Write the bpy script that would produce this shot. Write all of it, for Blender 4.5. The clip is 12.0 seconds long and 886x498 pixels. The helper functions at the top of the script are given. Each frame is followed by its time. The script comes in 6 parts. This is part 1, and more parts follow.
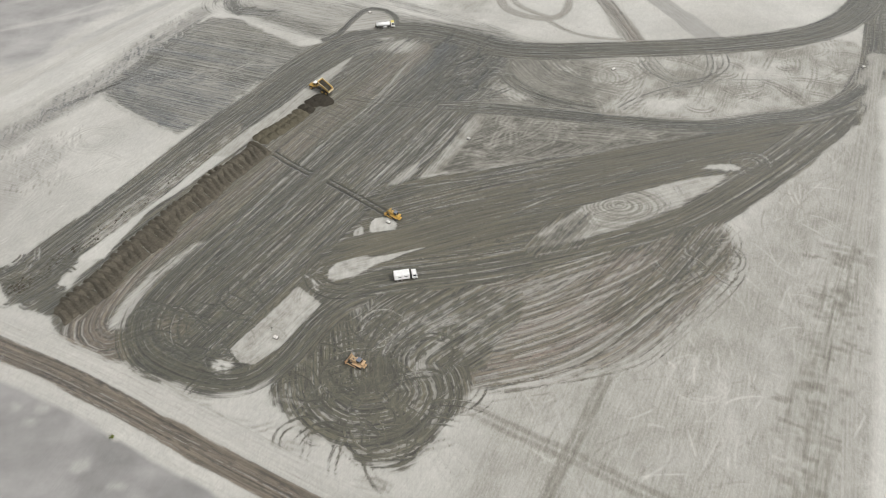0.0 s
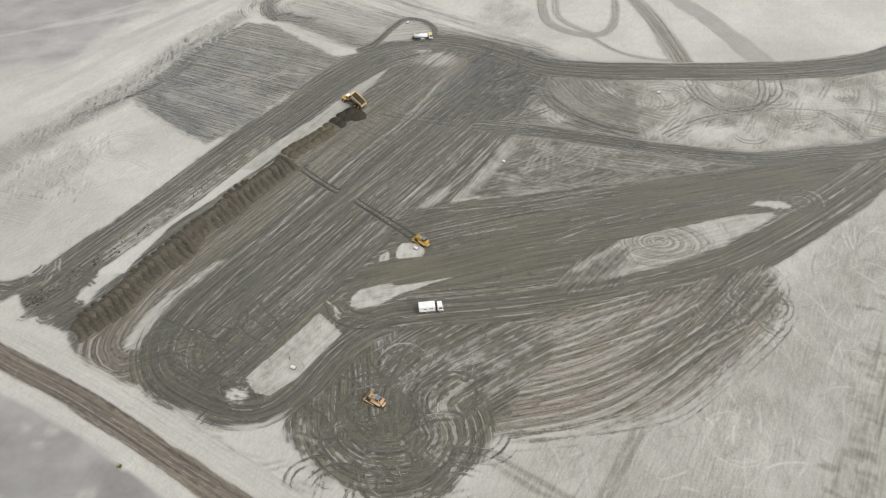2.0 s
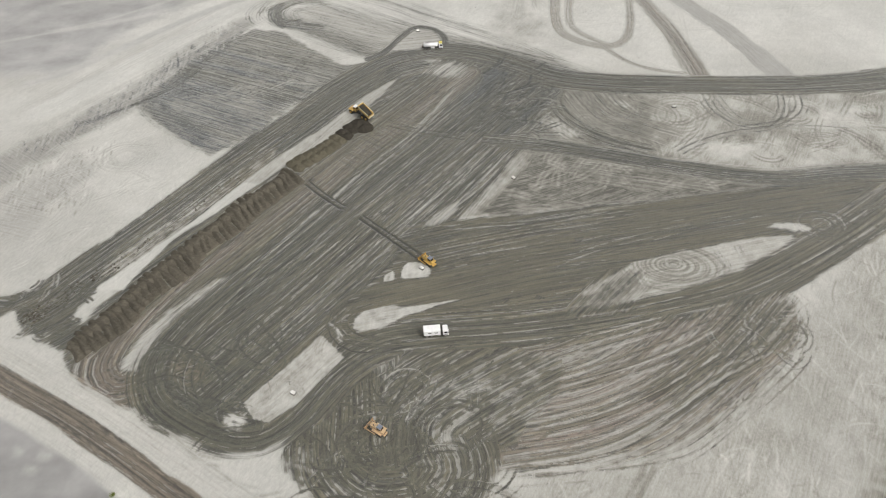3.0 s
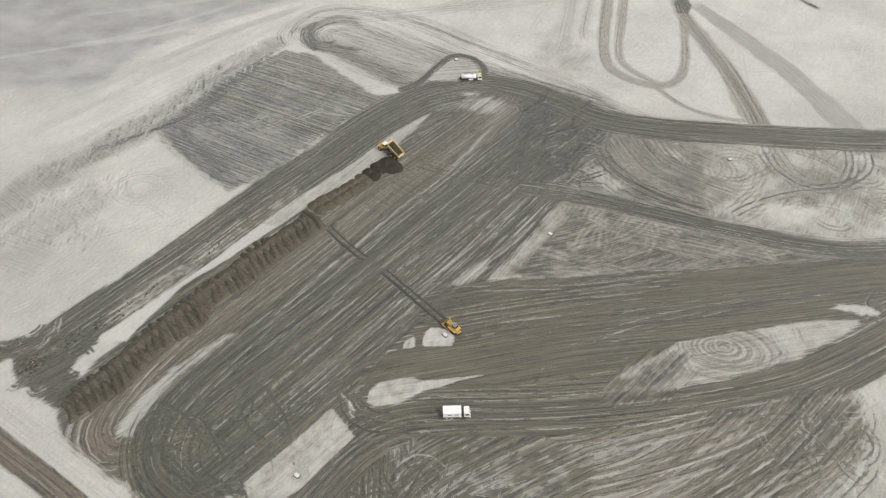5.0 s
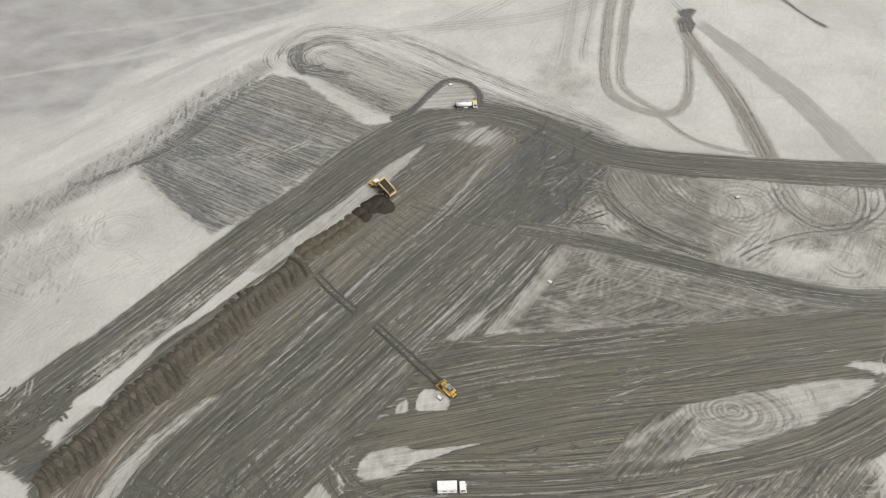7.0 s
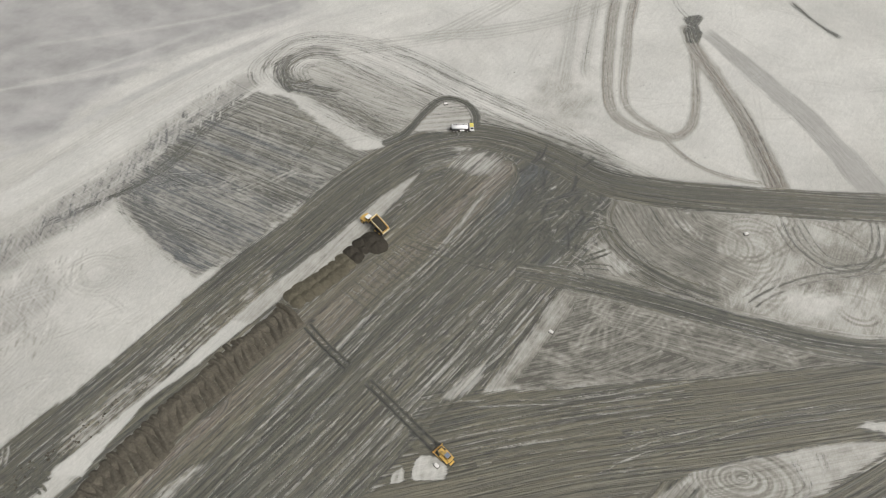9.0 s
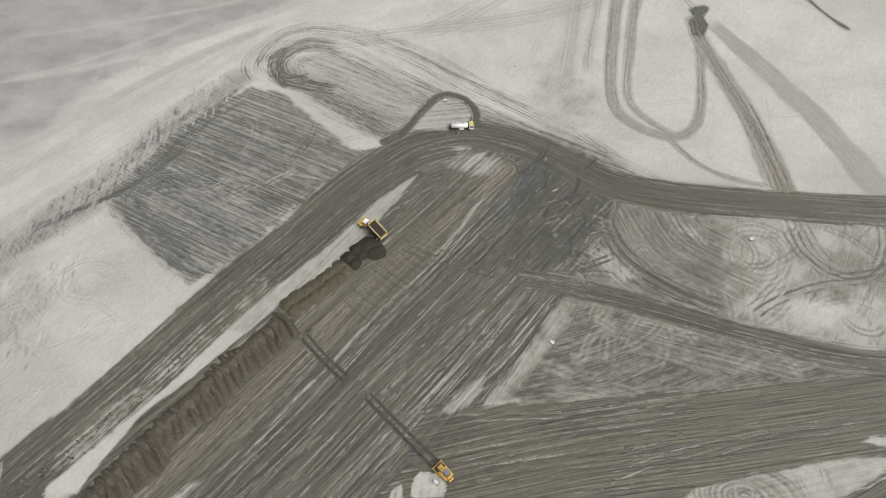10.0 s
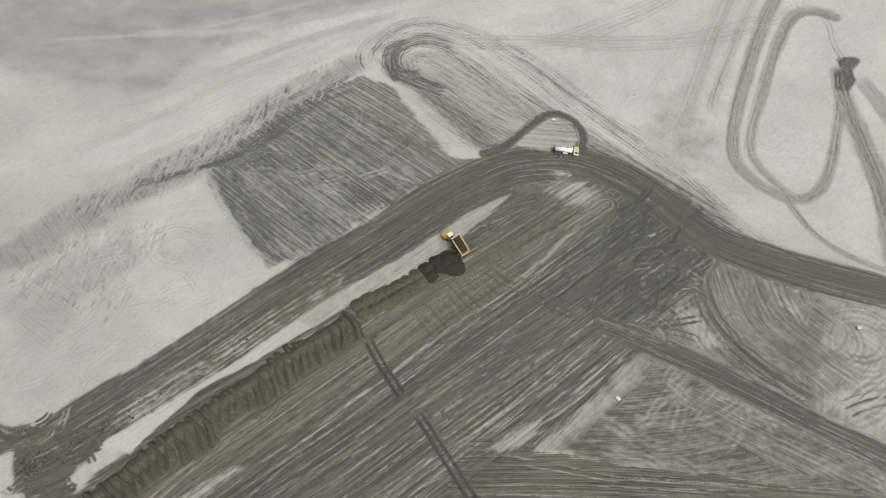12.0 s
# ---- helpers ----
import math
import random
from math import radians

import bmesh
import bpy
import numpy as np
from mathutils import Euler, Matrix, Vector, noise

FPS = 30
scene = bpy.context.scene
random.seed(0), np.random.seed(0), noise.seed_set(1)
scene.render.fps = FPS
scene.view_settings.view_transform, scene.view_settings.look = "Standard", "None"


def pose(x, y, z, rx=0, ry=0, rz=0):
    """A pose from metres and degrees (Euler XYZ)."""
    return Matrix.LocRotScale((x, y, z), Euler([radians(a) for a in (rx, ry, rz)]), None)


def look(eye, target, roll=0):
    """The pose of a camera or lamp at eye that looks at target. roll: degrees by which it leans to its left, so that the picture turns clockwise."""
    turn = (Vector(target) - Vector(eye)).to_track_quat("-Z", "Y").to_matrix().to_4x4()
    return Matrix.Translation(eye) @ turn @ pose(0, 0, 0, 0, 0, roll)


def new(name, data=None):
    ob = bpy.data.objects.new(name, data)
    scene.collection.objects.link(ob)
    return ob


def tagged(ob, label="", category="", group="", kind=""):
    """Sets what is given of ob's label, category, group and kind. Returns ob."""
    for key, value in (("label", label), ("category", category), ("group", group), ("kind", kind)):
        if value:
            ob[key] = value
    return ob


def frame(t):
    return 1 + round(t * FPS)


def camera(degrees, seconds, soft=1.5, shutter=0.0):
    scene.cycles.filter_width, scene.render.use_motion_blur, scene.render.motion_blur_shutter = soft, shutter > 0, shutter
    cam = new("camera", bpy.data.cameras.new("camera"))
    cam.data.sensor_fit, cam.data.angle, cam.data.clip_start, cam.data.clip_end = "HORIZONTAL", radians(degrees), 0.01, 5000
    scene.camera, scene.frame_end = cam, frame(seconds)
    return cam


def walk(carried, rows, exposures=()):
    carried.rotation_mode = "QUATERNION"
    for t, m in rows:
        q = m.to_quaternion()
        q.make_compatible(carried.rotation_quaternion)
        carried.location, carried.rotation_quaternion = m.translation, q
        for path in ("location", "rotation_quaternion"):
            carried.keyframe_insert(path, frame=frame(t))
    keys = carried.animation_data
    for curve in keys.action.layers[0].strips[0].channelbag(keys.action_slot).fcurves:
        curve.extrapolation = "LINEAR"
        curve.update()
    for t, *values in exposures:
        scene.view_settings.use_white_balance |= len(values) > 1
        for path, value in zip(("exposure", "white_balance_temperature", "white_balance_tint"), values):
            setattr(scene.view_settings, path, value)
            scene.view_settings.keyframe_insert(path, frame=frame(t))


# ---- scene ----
cam = camera(65.3, 12.0, soft=1.1)
PATH = [
    (0, (-0.242, -2.703, 173.769), (-0.248, -1.331, 172.314), -1.4),
    (0.5, (-0.48, 0.292, 173.741), (-0.484, 1.663, 172.285), -1.3),
    (1, (-0.434, 3.693, 173.719), (-0.449, 5.064, 172.262), -1.4),
    (1.5, (-0.437, 7.74, 173.911), (-0.48, 9.108, 172.454), -1.3),
    (2, (-0.277, 12.374, 173.918), (-0.367, 13.738, 172.459), -1.3),
    (2.5, (0.075, 17.139, 173.872), (-0.044, 18.5, 172.411), -1.4),
    (3, (0.192, 22.368, 173.972), (0.074, 23.727, 172.51), -1.4),
    (5, (-1.708, 51.355, 175.152), (-1.912, 52.694, 173.68), -1.1),
    (5.5, (-2.189, 57.415, 175.549), (-2.389, 58.752, 174.074), -1.0),
    (6, (-2.991, 63.345, 176.83), (-3.187, 64.679, 175.354), -0.9),
    (6.5, (-3.634, 69.145, 178.541), (-3.827, 70.47, 177.055), -0.9),
    (7, (-4.445, 74.965, 180.332), (-4.632, 76.276, 178.833), -0.9),
    (9, (-9.113, 103.462, 189.482), (-9.269, 104.691, 187.912), -0.4),
    (9.5, (-9.954, 109.604, 191.147), (-10.105, 110.814, 189.561), -0.3),
    (10, (-10.937, 115.548, 192.643), (-11.08, 116.714, 191.024), -0.2),
    (10.5, (-12.029, 121.459, 194.166), (-12.163, 122.59, 192.522), -0.0),
    (11, (-12.48, 125.621, 195.01), (-12.675, 126.742, 193.364), 0.1),
    (11.5, (-12.699, 128.452, 195.212), (-12.981, 129.551, 193.565), 0.1),
    (12, (-12.824, 129.893, 195.477), (-13.196, 130.96, 193.827), 0.0),
]
walk(cam, [(t, look(eye, target, roll)) for t, eye, target, roll in PATH], [(0, 0.0), (5, 0.02), (9, -0.07), (12, -0.13)])

# ---- light ----
world = bpy.data.worlds.new("overcast_sky")
scene.world = world
world.use_nodes = True
wn = world.node_tree
sky = wn.nodes.new("ShaderNodeTexSky")
sky.sky_type, sky.sun_disc = "NISHITA", False
SUN_ELEVATION, SUN_AZIMUTH = radians(52), radians(120)
sky.sun_elevation, sky.sun_rotation = SUN_ELEVATION, SUN_AZIMUTH
sky.dust_density, sky.air_density, sky.ozone_density = 6.0, 1.0, 0.6
grey = wn.nodes.new("ShaderNodeHueSaturation")
grey.inputs["Saturation"].default_value = 0.22
wn.links.new(sky.outputs[0], grey.inputs["Color"])
wn.links.new(grey.outputs[0], wn.nodes["Background"].inputs["Color"])
wn.nodes["Background"].inputs["Strength"].default_value = 0.13
sun = new("sun", bpy.data.lights.new("sun", "SUN"))
sun.data.energy, sun.data.angle, sun.data.color = 1.1, radians(16), (1.0, 0.96, 0.9)
sun.matrix_world = look((0, 0, 300), (-math.sin(SUN_AZIMUTH) * math.cos(SUN_ELEVATION), -math.cos(SUN_AZIMUTH) * math.cos(SUN_ELEVATION),
                                      300 - math.sin(SUN_ELEVATION)))
scene.view_settings.exposure = 0.0


# ---- materials ----
def material(name):
    m = bpy.data.materials.new(name)
    m.use_nodes = True
    return m, m.node_tree.nodes, m.node_tree.links, m.node_tree.nodes["Principled BSDF"]


def maths(nodes, links, op, a, b=None, c=None, clamp=False):
    n = nodes.new("ShaderNodeMath")
    n.operation, n.use_clamp = op, clamp
    for i, v in enumerate((a, b, c)):
        if v is None:
            continue
        if isinstance(v, (int, float)):
            n.inputs[i].default_value = v
        else:
            links.new(v, n.inputs[i])
    return n.outputs[0]


def blend(nodes, links, fac, a, b, mode="MIX"):
    n = nodes.new("ShaderNodeMix")
    n.data_type, n.blend_type = "RGBA", mode
    for socket, v in ((n.inputs["Factor"], fac), (n.inputs["A"], a), (n.inputs["B"], b)):
        if isinstance(v, tuple):
            socket.default_value = (*v, 1.0)
        elif isinstance(v, (int, float)):
            socket.default_value = v
        else:
            links.new(v, socket)
    return n.outputs["Result"]


def cloud(nodes, links, vector, scale, detail=3.0, rough=0.55, stretch=None):
    if stretch:
        n = nodes.new("ShaderNodeMapping")
        n.inputs["Scale"].default_value = stretch
        links.new(vector, n.inputs["Vector"])
        vector = n.outputs[0]
    n = nodes.new("ShaderNodeTexNoise")
    n.inputs["Scale"].default_value, n.inputs["Detail"].default_value, n.inputs["Roughness"].default_value = scale, detail, rough
    links.new(vector, n.inputs["Vector"])
    return n.outputs["Fac"]


def ranged(nodes, links, v, a, b, c, d, smooth=False):
    n = nodes.new("ShaderNodeMapRange")
    n.interpolation_type = "SMOOTHSTEP" if smooth else "LINEAR"
    links.new(v, n.inputs["Value"])
    for key, x in zip(("From Min", "From Max", "To Min", "To Max"), (a, b, c, d)):
        n.inputs[key].default_value = x
    return n.outputs[0]


def bumped(nodes, links, shader, height, distance, strength=1.0):
    n = nodes.new("ShaderNodeBump")
    n.inputs["Strength"].default_value, n.inputs["Distance"].default_value = strength, distance
    links.new(height, n.inputs["Height"])
    links.new(n.outputs[0], shader.inputs["Normal"])


SAND_LIGHT, SAND_DULL = (0.55, 0.542, 0.5), (0.475, 0.47, 0.434)
MUD_GREY, MUD_BROWN, MUD_WET = (0.067, 0.0665, 0.049), (0.104, 0.095, 0.063), (0.025, 0.025, 0.022)
MUD_BLUE_SHEEN = (0.067, 0.073, 0.073)
MUD_RED = (0.172, 0.141, 0.111)
SMEARED = (0.089, 0.085, 0.07)
SILT, STAINED = (0.305, 0.298, 0.286), (0.262, 0.253, 0.218)


def ground_material():
    m, n, l, bsdf = material("tracked_sand_and_mud")

    def field(name, output="Fac"):
        a = n.new("ShaderNodeAttribute")
        a.attribute_name = name
        return a.outputs[output]

    place = n.new("ShaderNodeTexCoord").outputs["Object"]
    mud, tone, silt, stain, streak = field("mud"), field("tone"), field("silt"), field("stain"), field("streak", "Vector")
    lanes = cloud(n, l, streak, 1.0, 2, 0.5, (0.5, 0.03, 0))
    fine = cloud(n, l, streak, 1.0, 2, 0.5, (0.95, 0.022, 0))
    finer = cloud(n, l, streak, 1.0, 2, 0.5, (1.7, 0.04, 0))
    flecks = cloud(n, l, streak, 1.0, 3, 0.55, (1.5, 0.3, 0))
    drift = cloud(n, l, streak, 1.0, 1, 0.4, (0.16, 0.006, 0))
    across = n.new("ShaderNodeSeparateXYZ")
    l.new(streak, across.inputs[0])
    comb = maths(n, l, "SINE", maths(n, l, "MULTIPLY_ADD", across.outputs[0], 3.1, maths(n, l, "MULTIPLY", drift, 26.0)))
    groups = cloud(n, l, streak, 1.0, 2, 0.5, (0.2, 0.012, 0))
    breaks = cloud(n, l, streak, 1.0, 3, 0.6, (0.6, 0.26, 0))
    mottle = cloud(n, l, place, 0.35, 5, 0.62)
    broad = cloud(n, l, place, 0.035, 3, 0.5)
    grain = cloud(n, l, place, 2.5, 3, 0.6)
    scratch_a = cloud(n, l, place, 1.0, 3, 0.6, (2.2, 0.28, 0))
    turned = n.new("ShaderNodeVectorRotate")
    turned.rotation_type = "Z_AXIS"
    turned.inputs["Angle"].default_value = 0.6
    l.new(place, turned.inputs["Vector"])
    scratch_b = cloud(n, l, turned.outputs[0], 1.0, 3, 0.6, (2.6, 0.22, 0))

    def add(value, source, gain):
        return maths(n, l, "MULTIPLY_ADD", maths(n, l, "SUBTRACT", source, 0.5), gain, value)

    # dry sand
    sand = blend(n, l, ranged(n, l, broad, 0.35, 0.65, 0, 1), SAND_LIGHT, SAND_DULL)
    wisp = n.new("ShaderNodeTexNoise")
    wisp.inputs["Scale"].default_value, wisp.inputs["Detail"].default_value, wisp.inputs["Distortion"].default_value = 0.45, 4.0, 2.2
    l.new(place, wisp.inputs["Vector"])
    shade = add(add(add(add(add(add(1.0, mottle, 0.24), fine, 0.16), scratch_a, 0.26), scratch_b, 0.26), grain, 0.12), wisp.outputs["Fac"], 0.3)
    smear = add(add(add(add(1.0, finer, 1.0), fine, 0.9), flecks, 0.9), mottle, 0.8)
    stain = maths(n, l, "MULTIPLY", stain, smear)
    sand = blend(n, l, stain, sand, STAINED)
    sand = blend(n, l, ranged(n, l, stain, 1.0, 2.0, 0, 1), sand, SMEARED)
    sand = blend(n, l, 1.0, sand, shade, "MULTIPLY")
    wisps = cloud(n, l, place, 0.06, 4, 0.5, (1, 1.6, 1))
    swirl = n.new("ShaderNodeTexNoise")
    swirl.inputs["Scale"].default_value, swirl.inputs["Detail"].default_value, swirl.inputs["Distortion"].default_value = 0.03, 4.0, 0.7
    l.new(place, swirl.inputs["Vector"])
    film = add(add(add(0.92, mottle, 0.2), broad, 0.4), wisps, 0.9)
    film = maths(n, l, "ADD", film, ranged(n, l, swirl.outputs["Fac"], 0.44, 0.7, -0.06, 0.24, True))
    sand = blend(n, l, silt, sand, blend(n, l, 1.0, SILT, film, "MULTIPLY"))
    # tracked mud, with dry crests and wet hollows
    soil = blend(n, l, maths(n, l, "MINIMUM", maths(n, l, "MAXIMUM", add(tone, lanes, 1.6), 0.0), 1.0), MUD_GREY, MUD_BROWN)
    soil = blend(n, l, ranged(n, l, tone, 1.0, 2.0, 0, 1), soil, MUD_RED)
    # negative tone: bluish soil, on wet lanes a stand-in for sky sheen
    soil = blend(n, l, ranged(n, l, tone, -0.25, 0.0, 1, 0), soil, MUD_BLUE_SHEEN)
    # packed, wet ground carries fainter lines
    loose = ranged(n, l, mud, 0.92, 1.2, 1, 0.4)
    wet = ranged(n, l, add(fine, flecks, 0.6), 0.56, 0.72, 0, 0.8)
    soil = blend(n, l, maths(n, l, "MULTIPLY", wet, loose), soil, MUD_WET)
    soil = blend(n, l, ranged(n, l, mud, 1.25, 1.75, 0, 0.8), soil, MUD_WET)
    shade = add(add(add(add(add(0.0, finer, 3.0), fine, 2.4), lanes, 1.2), mottle, 1.1), grain, 0.7)
    rut = maths(n, l, "MULTIPLY", ranged(n, l, comb, -0.9, -0.45, 1, 0, True), ranged(n, l, flecks, 0.4, 0.58, 0, 1, True))
    shade = maths(n, l, "MULTIPLY_ADD", rut, -0.42, shade)
    shade = maths(n, l, "MULTIPLY_ADD", shade, loose, 1.06)
    soil = blend(n, l, 1.0, soil, maths(n, l, "MAXIMUM", shade, 0.4), "MULTIPLY")
    # dry crests left standing between two passes
    crest = maths(n, l, "MULTIPLY", ranged(n, l, comb, 0.58, 0.92, 0, 1, True), ranged(n, l, breaks, 0.38, 0.56, 0, 1, True))
    crest = maths(n, l, "MULTIPLY", crest, ranged(n, l, groups, 0.38, 0.56, 0.25, 1, True))
    edge = add(add(add(add(mud, fine, 0.65), finer, 0.95), mottle, 0.55), flecks, 0.75)
    edge = maths(n, l, "MULTIPLY_ADD", maths(n, l, "MULTIPLY", crest, loose), -0.72, edge)
    crisp = ranged(n, l, edge, 0.26, 0.7, 0, 1, True)
    film = add(add(add(mud, fine, 0.55), finer, 0.5), mottle, 0.5)
    cover = maths(n, l, "MULTIPLY_ADD", crisp, 0.62, maths(n, l, "MULTIPLY", ranged(n, l, film, 0.04, 0.9, 0, 1), 0.38))
    l.new(blend(n, l, cover, sand, soil), bsdf.inputs["Base Color"])
    gloss = maths(n, l, "MULTIPLY_ADD", cover, -0.45, 0.95)
    l.new(maths(n, l, "MULTIPLY_ADD", silt, -0.15, gloss), bsdf.inputs["Roughness"])
    bsdf.inputs["Specular IOR Level"].default_value = 0.75
    l.new(maths(n, l, "MULTIPLY_ADD", cover, 0.4, 0.15), bsdf.inputs["Sheen Weight"])
    bsdf.inputs["Sheen Roughness"].default_value = 0.45
    rough = add(add(maths(n, l, "MULTIPLY", grain, 0.5), fine, 1.4), finer, 0.9)
    rough = maths(n, l, "MULTIPLY_ADD", maths(n, l, "MULTIPLY", mottle, cover), 1.0, rough)
    rough = maths(n, l, "MULTIPLY", rough, maths(n, l, "MULTIPLY_ADD", cover, 0.75, 0.25))
    bumped(n, l, bsdf, rough, 0.25)
    return m


def soil_material(name, light, dark, scale=0.9):
    m, n, l, bsdf = material(name)
    place = n.new("ShaderNodeTexCoord").outputs["Object"]
    info = n.new("ShaderNodeObjectInfo")
    c = cloud(n, l, place, scale, 5, 0.65)
    f = cloud(n, l, place, scale * 5, 3, 0.6)
    mix = maths(n, l, "MULTIPLY_ADD", info.outputs["Random"], 0.35, ranged(n, l, c, 0.3, 0.7, -0.1, 0.8), clamp=True)
    col = blend(n, l, mix, dark, light)
    col = blend(n, l, 1.0, col, maths(n, l, "MULTIPLY_ADD", f, 0.7, 0.65), "MULTIPLY")
    l.new(col, bsdf.inputs["Base Color"])
    bsdf.inputs["Roughness"].default_value = 0.95
    bsdf.inputs["Specular IOR Level"].default_value = 0.15
    bumped(n, l, bsdf, maths(n, l, "MULTIPLY_ADD", f, 0.4, c), 0.35)
    return m


def paint(name, colour, dirt=(0.2, 0.17, 0.13), amount=0.45, rough=0.45, metal=0.0, scale=1.2):
    m, n, l, bsdf = material(name)
    place = n.new("ShaderNodeTexCoord").outputs["Object"]
    c = cloud(n, l, place, scale, 5, 0.65)
    f = cloud(n, l, place, scale * 9, 3, 0.6)
    k = maths(n, l, "MULTIPLY_ADD", f, 0.35, c)
    k = ranged(n, l, k, 0.55, 0.95, 0, amount, True)
    l.new(blend(n, l, k, colour, dirt), bsdf.inputs["Base Color"])
    l.new(maths(n, l, "MULTIPLY_ADD", k, 0.5, rough, clamp=True), bsdf.inputs["Roughness"])
    bsdf.inputs["Metallic"].default_value = metal
    bumped(n, l, bsdf, f, 0.01)
    return m


def glass_material():
    m, n, l, bsdf = material("tinted_cab_glass")
    bsdf.inputs["Base Color"].default_value = (0.02, 0.025, 0.03, 1)
    bsdf.inputs["Roughness"].default_value = 0.08
    bsdf.inputs["Specular IOR Level"].default_value = 0.6
    return m


GROUND = ground_material()
HEAP = soil_material("dozed_brown_soil", (0.138, 0.123, 0.095), (0.07, 0.064, 0.051))
HEAP_FRESH = soil_material("fresh_damp_soil", (0.063, 0.056, 0.044), (0.038, 0.034, 0.027))
HEAP_OLD = soil_material("drying_tipped_soil", (0.13, 0.117, 0.084), (0.085, 0.077, 0.056))
YELLOW = paint("worn_yellow_paint", (0.68, 0.44, 0.11))
ORANGE = paint("dusty_orange_paint", (0.64, 0.45, 0.26), amount=0.55)
CREAM = paint("sunned_cream_yellow_paint", (0.8, 0.7, 0.16), amount=0.25)
CREAM_RAIL = paint("faded_yellow_rail", (0.8, 0.68, 0.44), amount=0.35)
WHITE = paint("dusty_white_paint", (0.88, 0.88, 0.87), (0.5, 0.47, 0.42), 0.22)
STEEL = paint("scuffed_dark_steel", (0.07, 0.068, 0.065), (0.2, 0.17, 0.13), 0.5, 0.55, 0.4)
BARE = paint("polished_blade_steel", (0.35, 0.33, 0.3), (0.16, 0.13, 0.1), 0.7, 0.4, 0.6)
RUBBER = paint("dusty_black_rubber", (0.03, 0.03, 0.03), (0.17, 0.15, 0.12), 0.5, 0.85)
RIM = paint("dusty_wheel_rim", (0.4, 0.38, 0.34), (0.2, 0.17, 0.13), 0.5)
GLASS = glass_material()
ROOF_GREY = paint("dusty_blue_grey_roof", (0.2, 0.23, 0.29), (0.3, 0.29, 0.27), 0.5, 0.3)
CONCRETE = paint("whitewashed_concrete", (0.74, 0.73, 0.7), (0.4, 0.37, 0.32), 0.5, 0.85, scale=2.0)
LAMP = paint("lamp_lens", (0.75, 0.7, 0.6), amount=0.2, rough=0.2)
RED = paint("red_tail_lens", (0.4, 0.03, 0.02), amount=0.2, rough=0.25)
LEAF = paint("yellow_green_leaves", (0.16, 0.19, 0.04), (0.1, 0.12, 0.03), 0.6, 0.7, scale=5.0)
TWIG = paint("dry_grey_wood", (0.14, 0.11, 0.085), amount=0.4, rough=0.9)

# ---- the ground: one sheet, with ruts pressed into it ----


def spread(start, step, factor, far, most):
    out, v = [], start
    while v < far:
        v += step
        out.append(v)
        step *= factor if v < most else 1.25
    return np.array(out)


def lines(a, b, step, low, low_most, high, high_most):
    mid = np.arange(a, b, step)
    left = a - spread(0, step, low, 4200, a - low_most)[::-1]
    right = mid[-1] + spread(0, step, high, 4200, high_most - b)
    return np.concatenate((left, mid, right))


XS = lines(-180, 140, 0.4, 1.014, -300, 1.014, 260)
YS = lines(76, 326, 0.4, 1.03, -40, 1.006, 430)
NX, NY = len(XS), len(YS)
GX, GY = np.meshgrid(XS, YS)
TABLE = np.random.RandomState(7).rand(256, 256)


def soft(v, a=0.0, b=1.0):
    v = np.clip((v - a) / (b - a), 0, 1)
    return v * v * (3 - 2 * v)


def wave(x, y, seed=0):
    """Smooth random values from 0 to 1 on a unit lattice."""
    x, y = x + 37.3 * seed + 1000, y + 71.9 * seed + 1000
    i, j = np.floor(x).astype(int), np.floor(y).astype(int)
    u, v = x - i, y - j
    u, v = u * u * (3 - 2 * u), v * v * (3 - 2 * v)
    i0, i1, j0, j1 = i & 255, (i + 1) & 255, j & 255, (j + 1) & 255
    return (TABLE[i0, j0] * (1 - u) + TABLE[i1, j0] * u) * (1 - v) + (TABLE[i0, j1] * (1 - u) + TABLE[i1, j1] * u) * v


def waves(x, y, seed=0, octaves=3):
    total, weight, part_sum = 0, 1.0, 0
    for k in range(octaves):
        total = total + weight * wave(x * 2 ** k, y * 2 ** k, seed + k)
        part_sum, weight = part_sum + weight, weight * 0.55
    return total / part_sum


MUDDY = -0.14 + 0.08 * soft(waves(GX / 22, GY / 22, 3), 0.45, 0.75)
TONE = 0.35 + 0 * GX
SILTY = 0 * GX
STAIN = 0.06 + 0.24 * soft(waves(GX / 30, GY / 30, 13), 0.3, 0.75) + 0.16 * (waves(GX / 5, GY / 5, 17) - 0.5)
# base sand turns paler northward, between y = 285 and 345
STAIN += 0.1 - 0.24 * soft(GY, 285, 345)
LIFT = 0.9 * (waves(GX / 60, GY / 60, 9) - 0.5) * 0.5
# how the streaks run: two coordinates at the four corners of every cell
RUN = np.empty((NY - 1, NX - 1, 4, 2), np.float32)


def corners(a):
    return np.stack((a[:-1, :-1], a[:-1, 1:], a[1:, 1:], a[1:, :-1]), -1)


RUN[..., 0] = corners(GX * 0.9 - GY * 0.44)
RUN[..., 1] = corners(GX * 0.44 + GY * 0.9) * 4


def steer(win, mask, s, l):
    """Lets the streaks under the mask follow a line."""
    j0, i0 = win[0].start, win[1].start
    over = (mask > 0.1)[:-1, :-1]
    j, i = np.nonzero(over)
    for k, (a, b) in enumerate(((0, 0), (0, 1), (1, 1), (1, 0))):
        RUN[j + j0, i + i0, k, 0] = s[j + a, i + b]
        RUN[j + j0, i + i0, k, 1] = l[j + a, i + b]


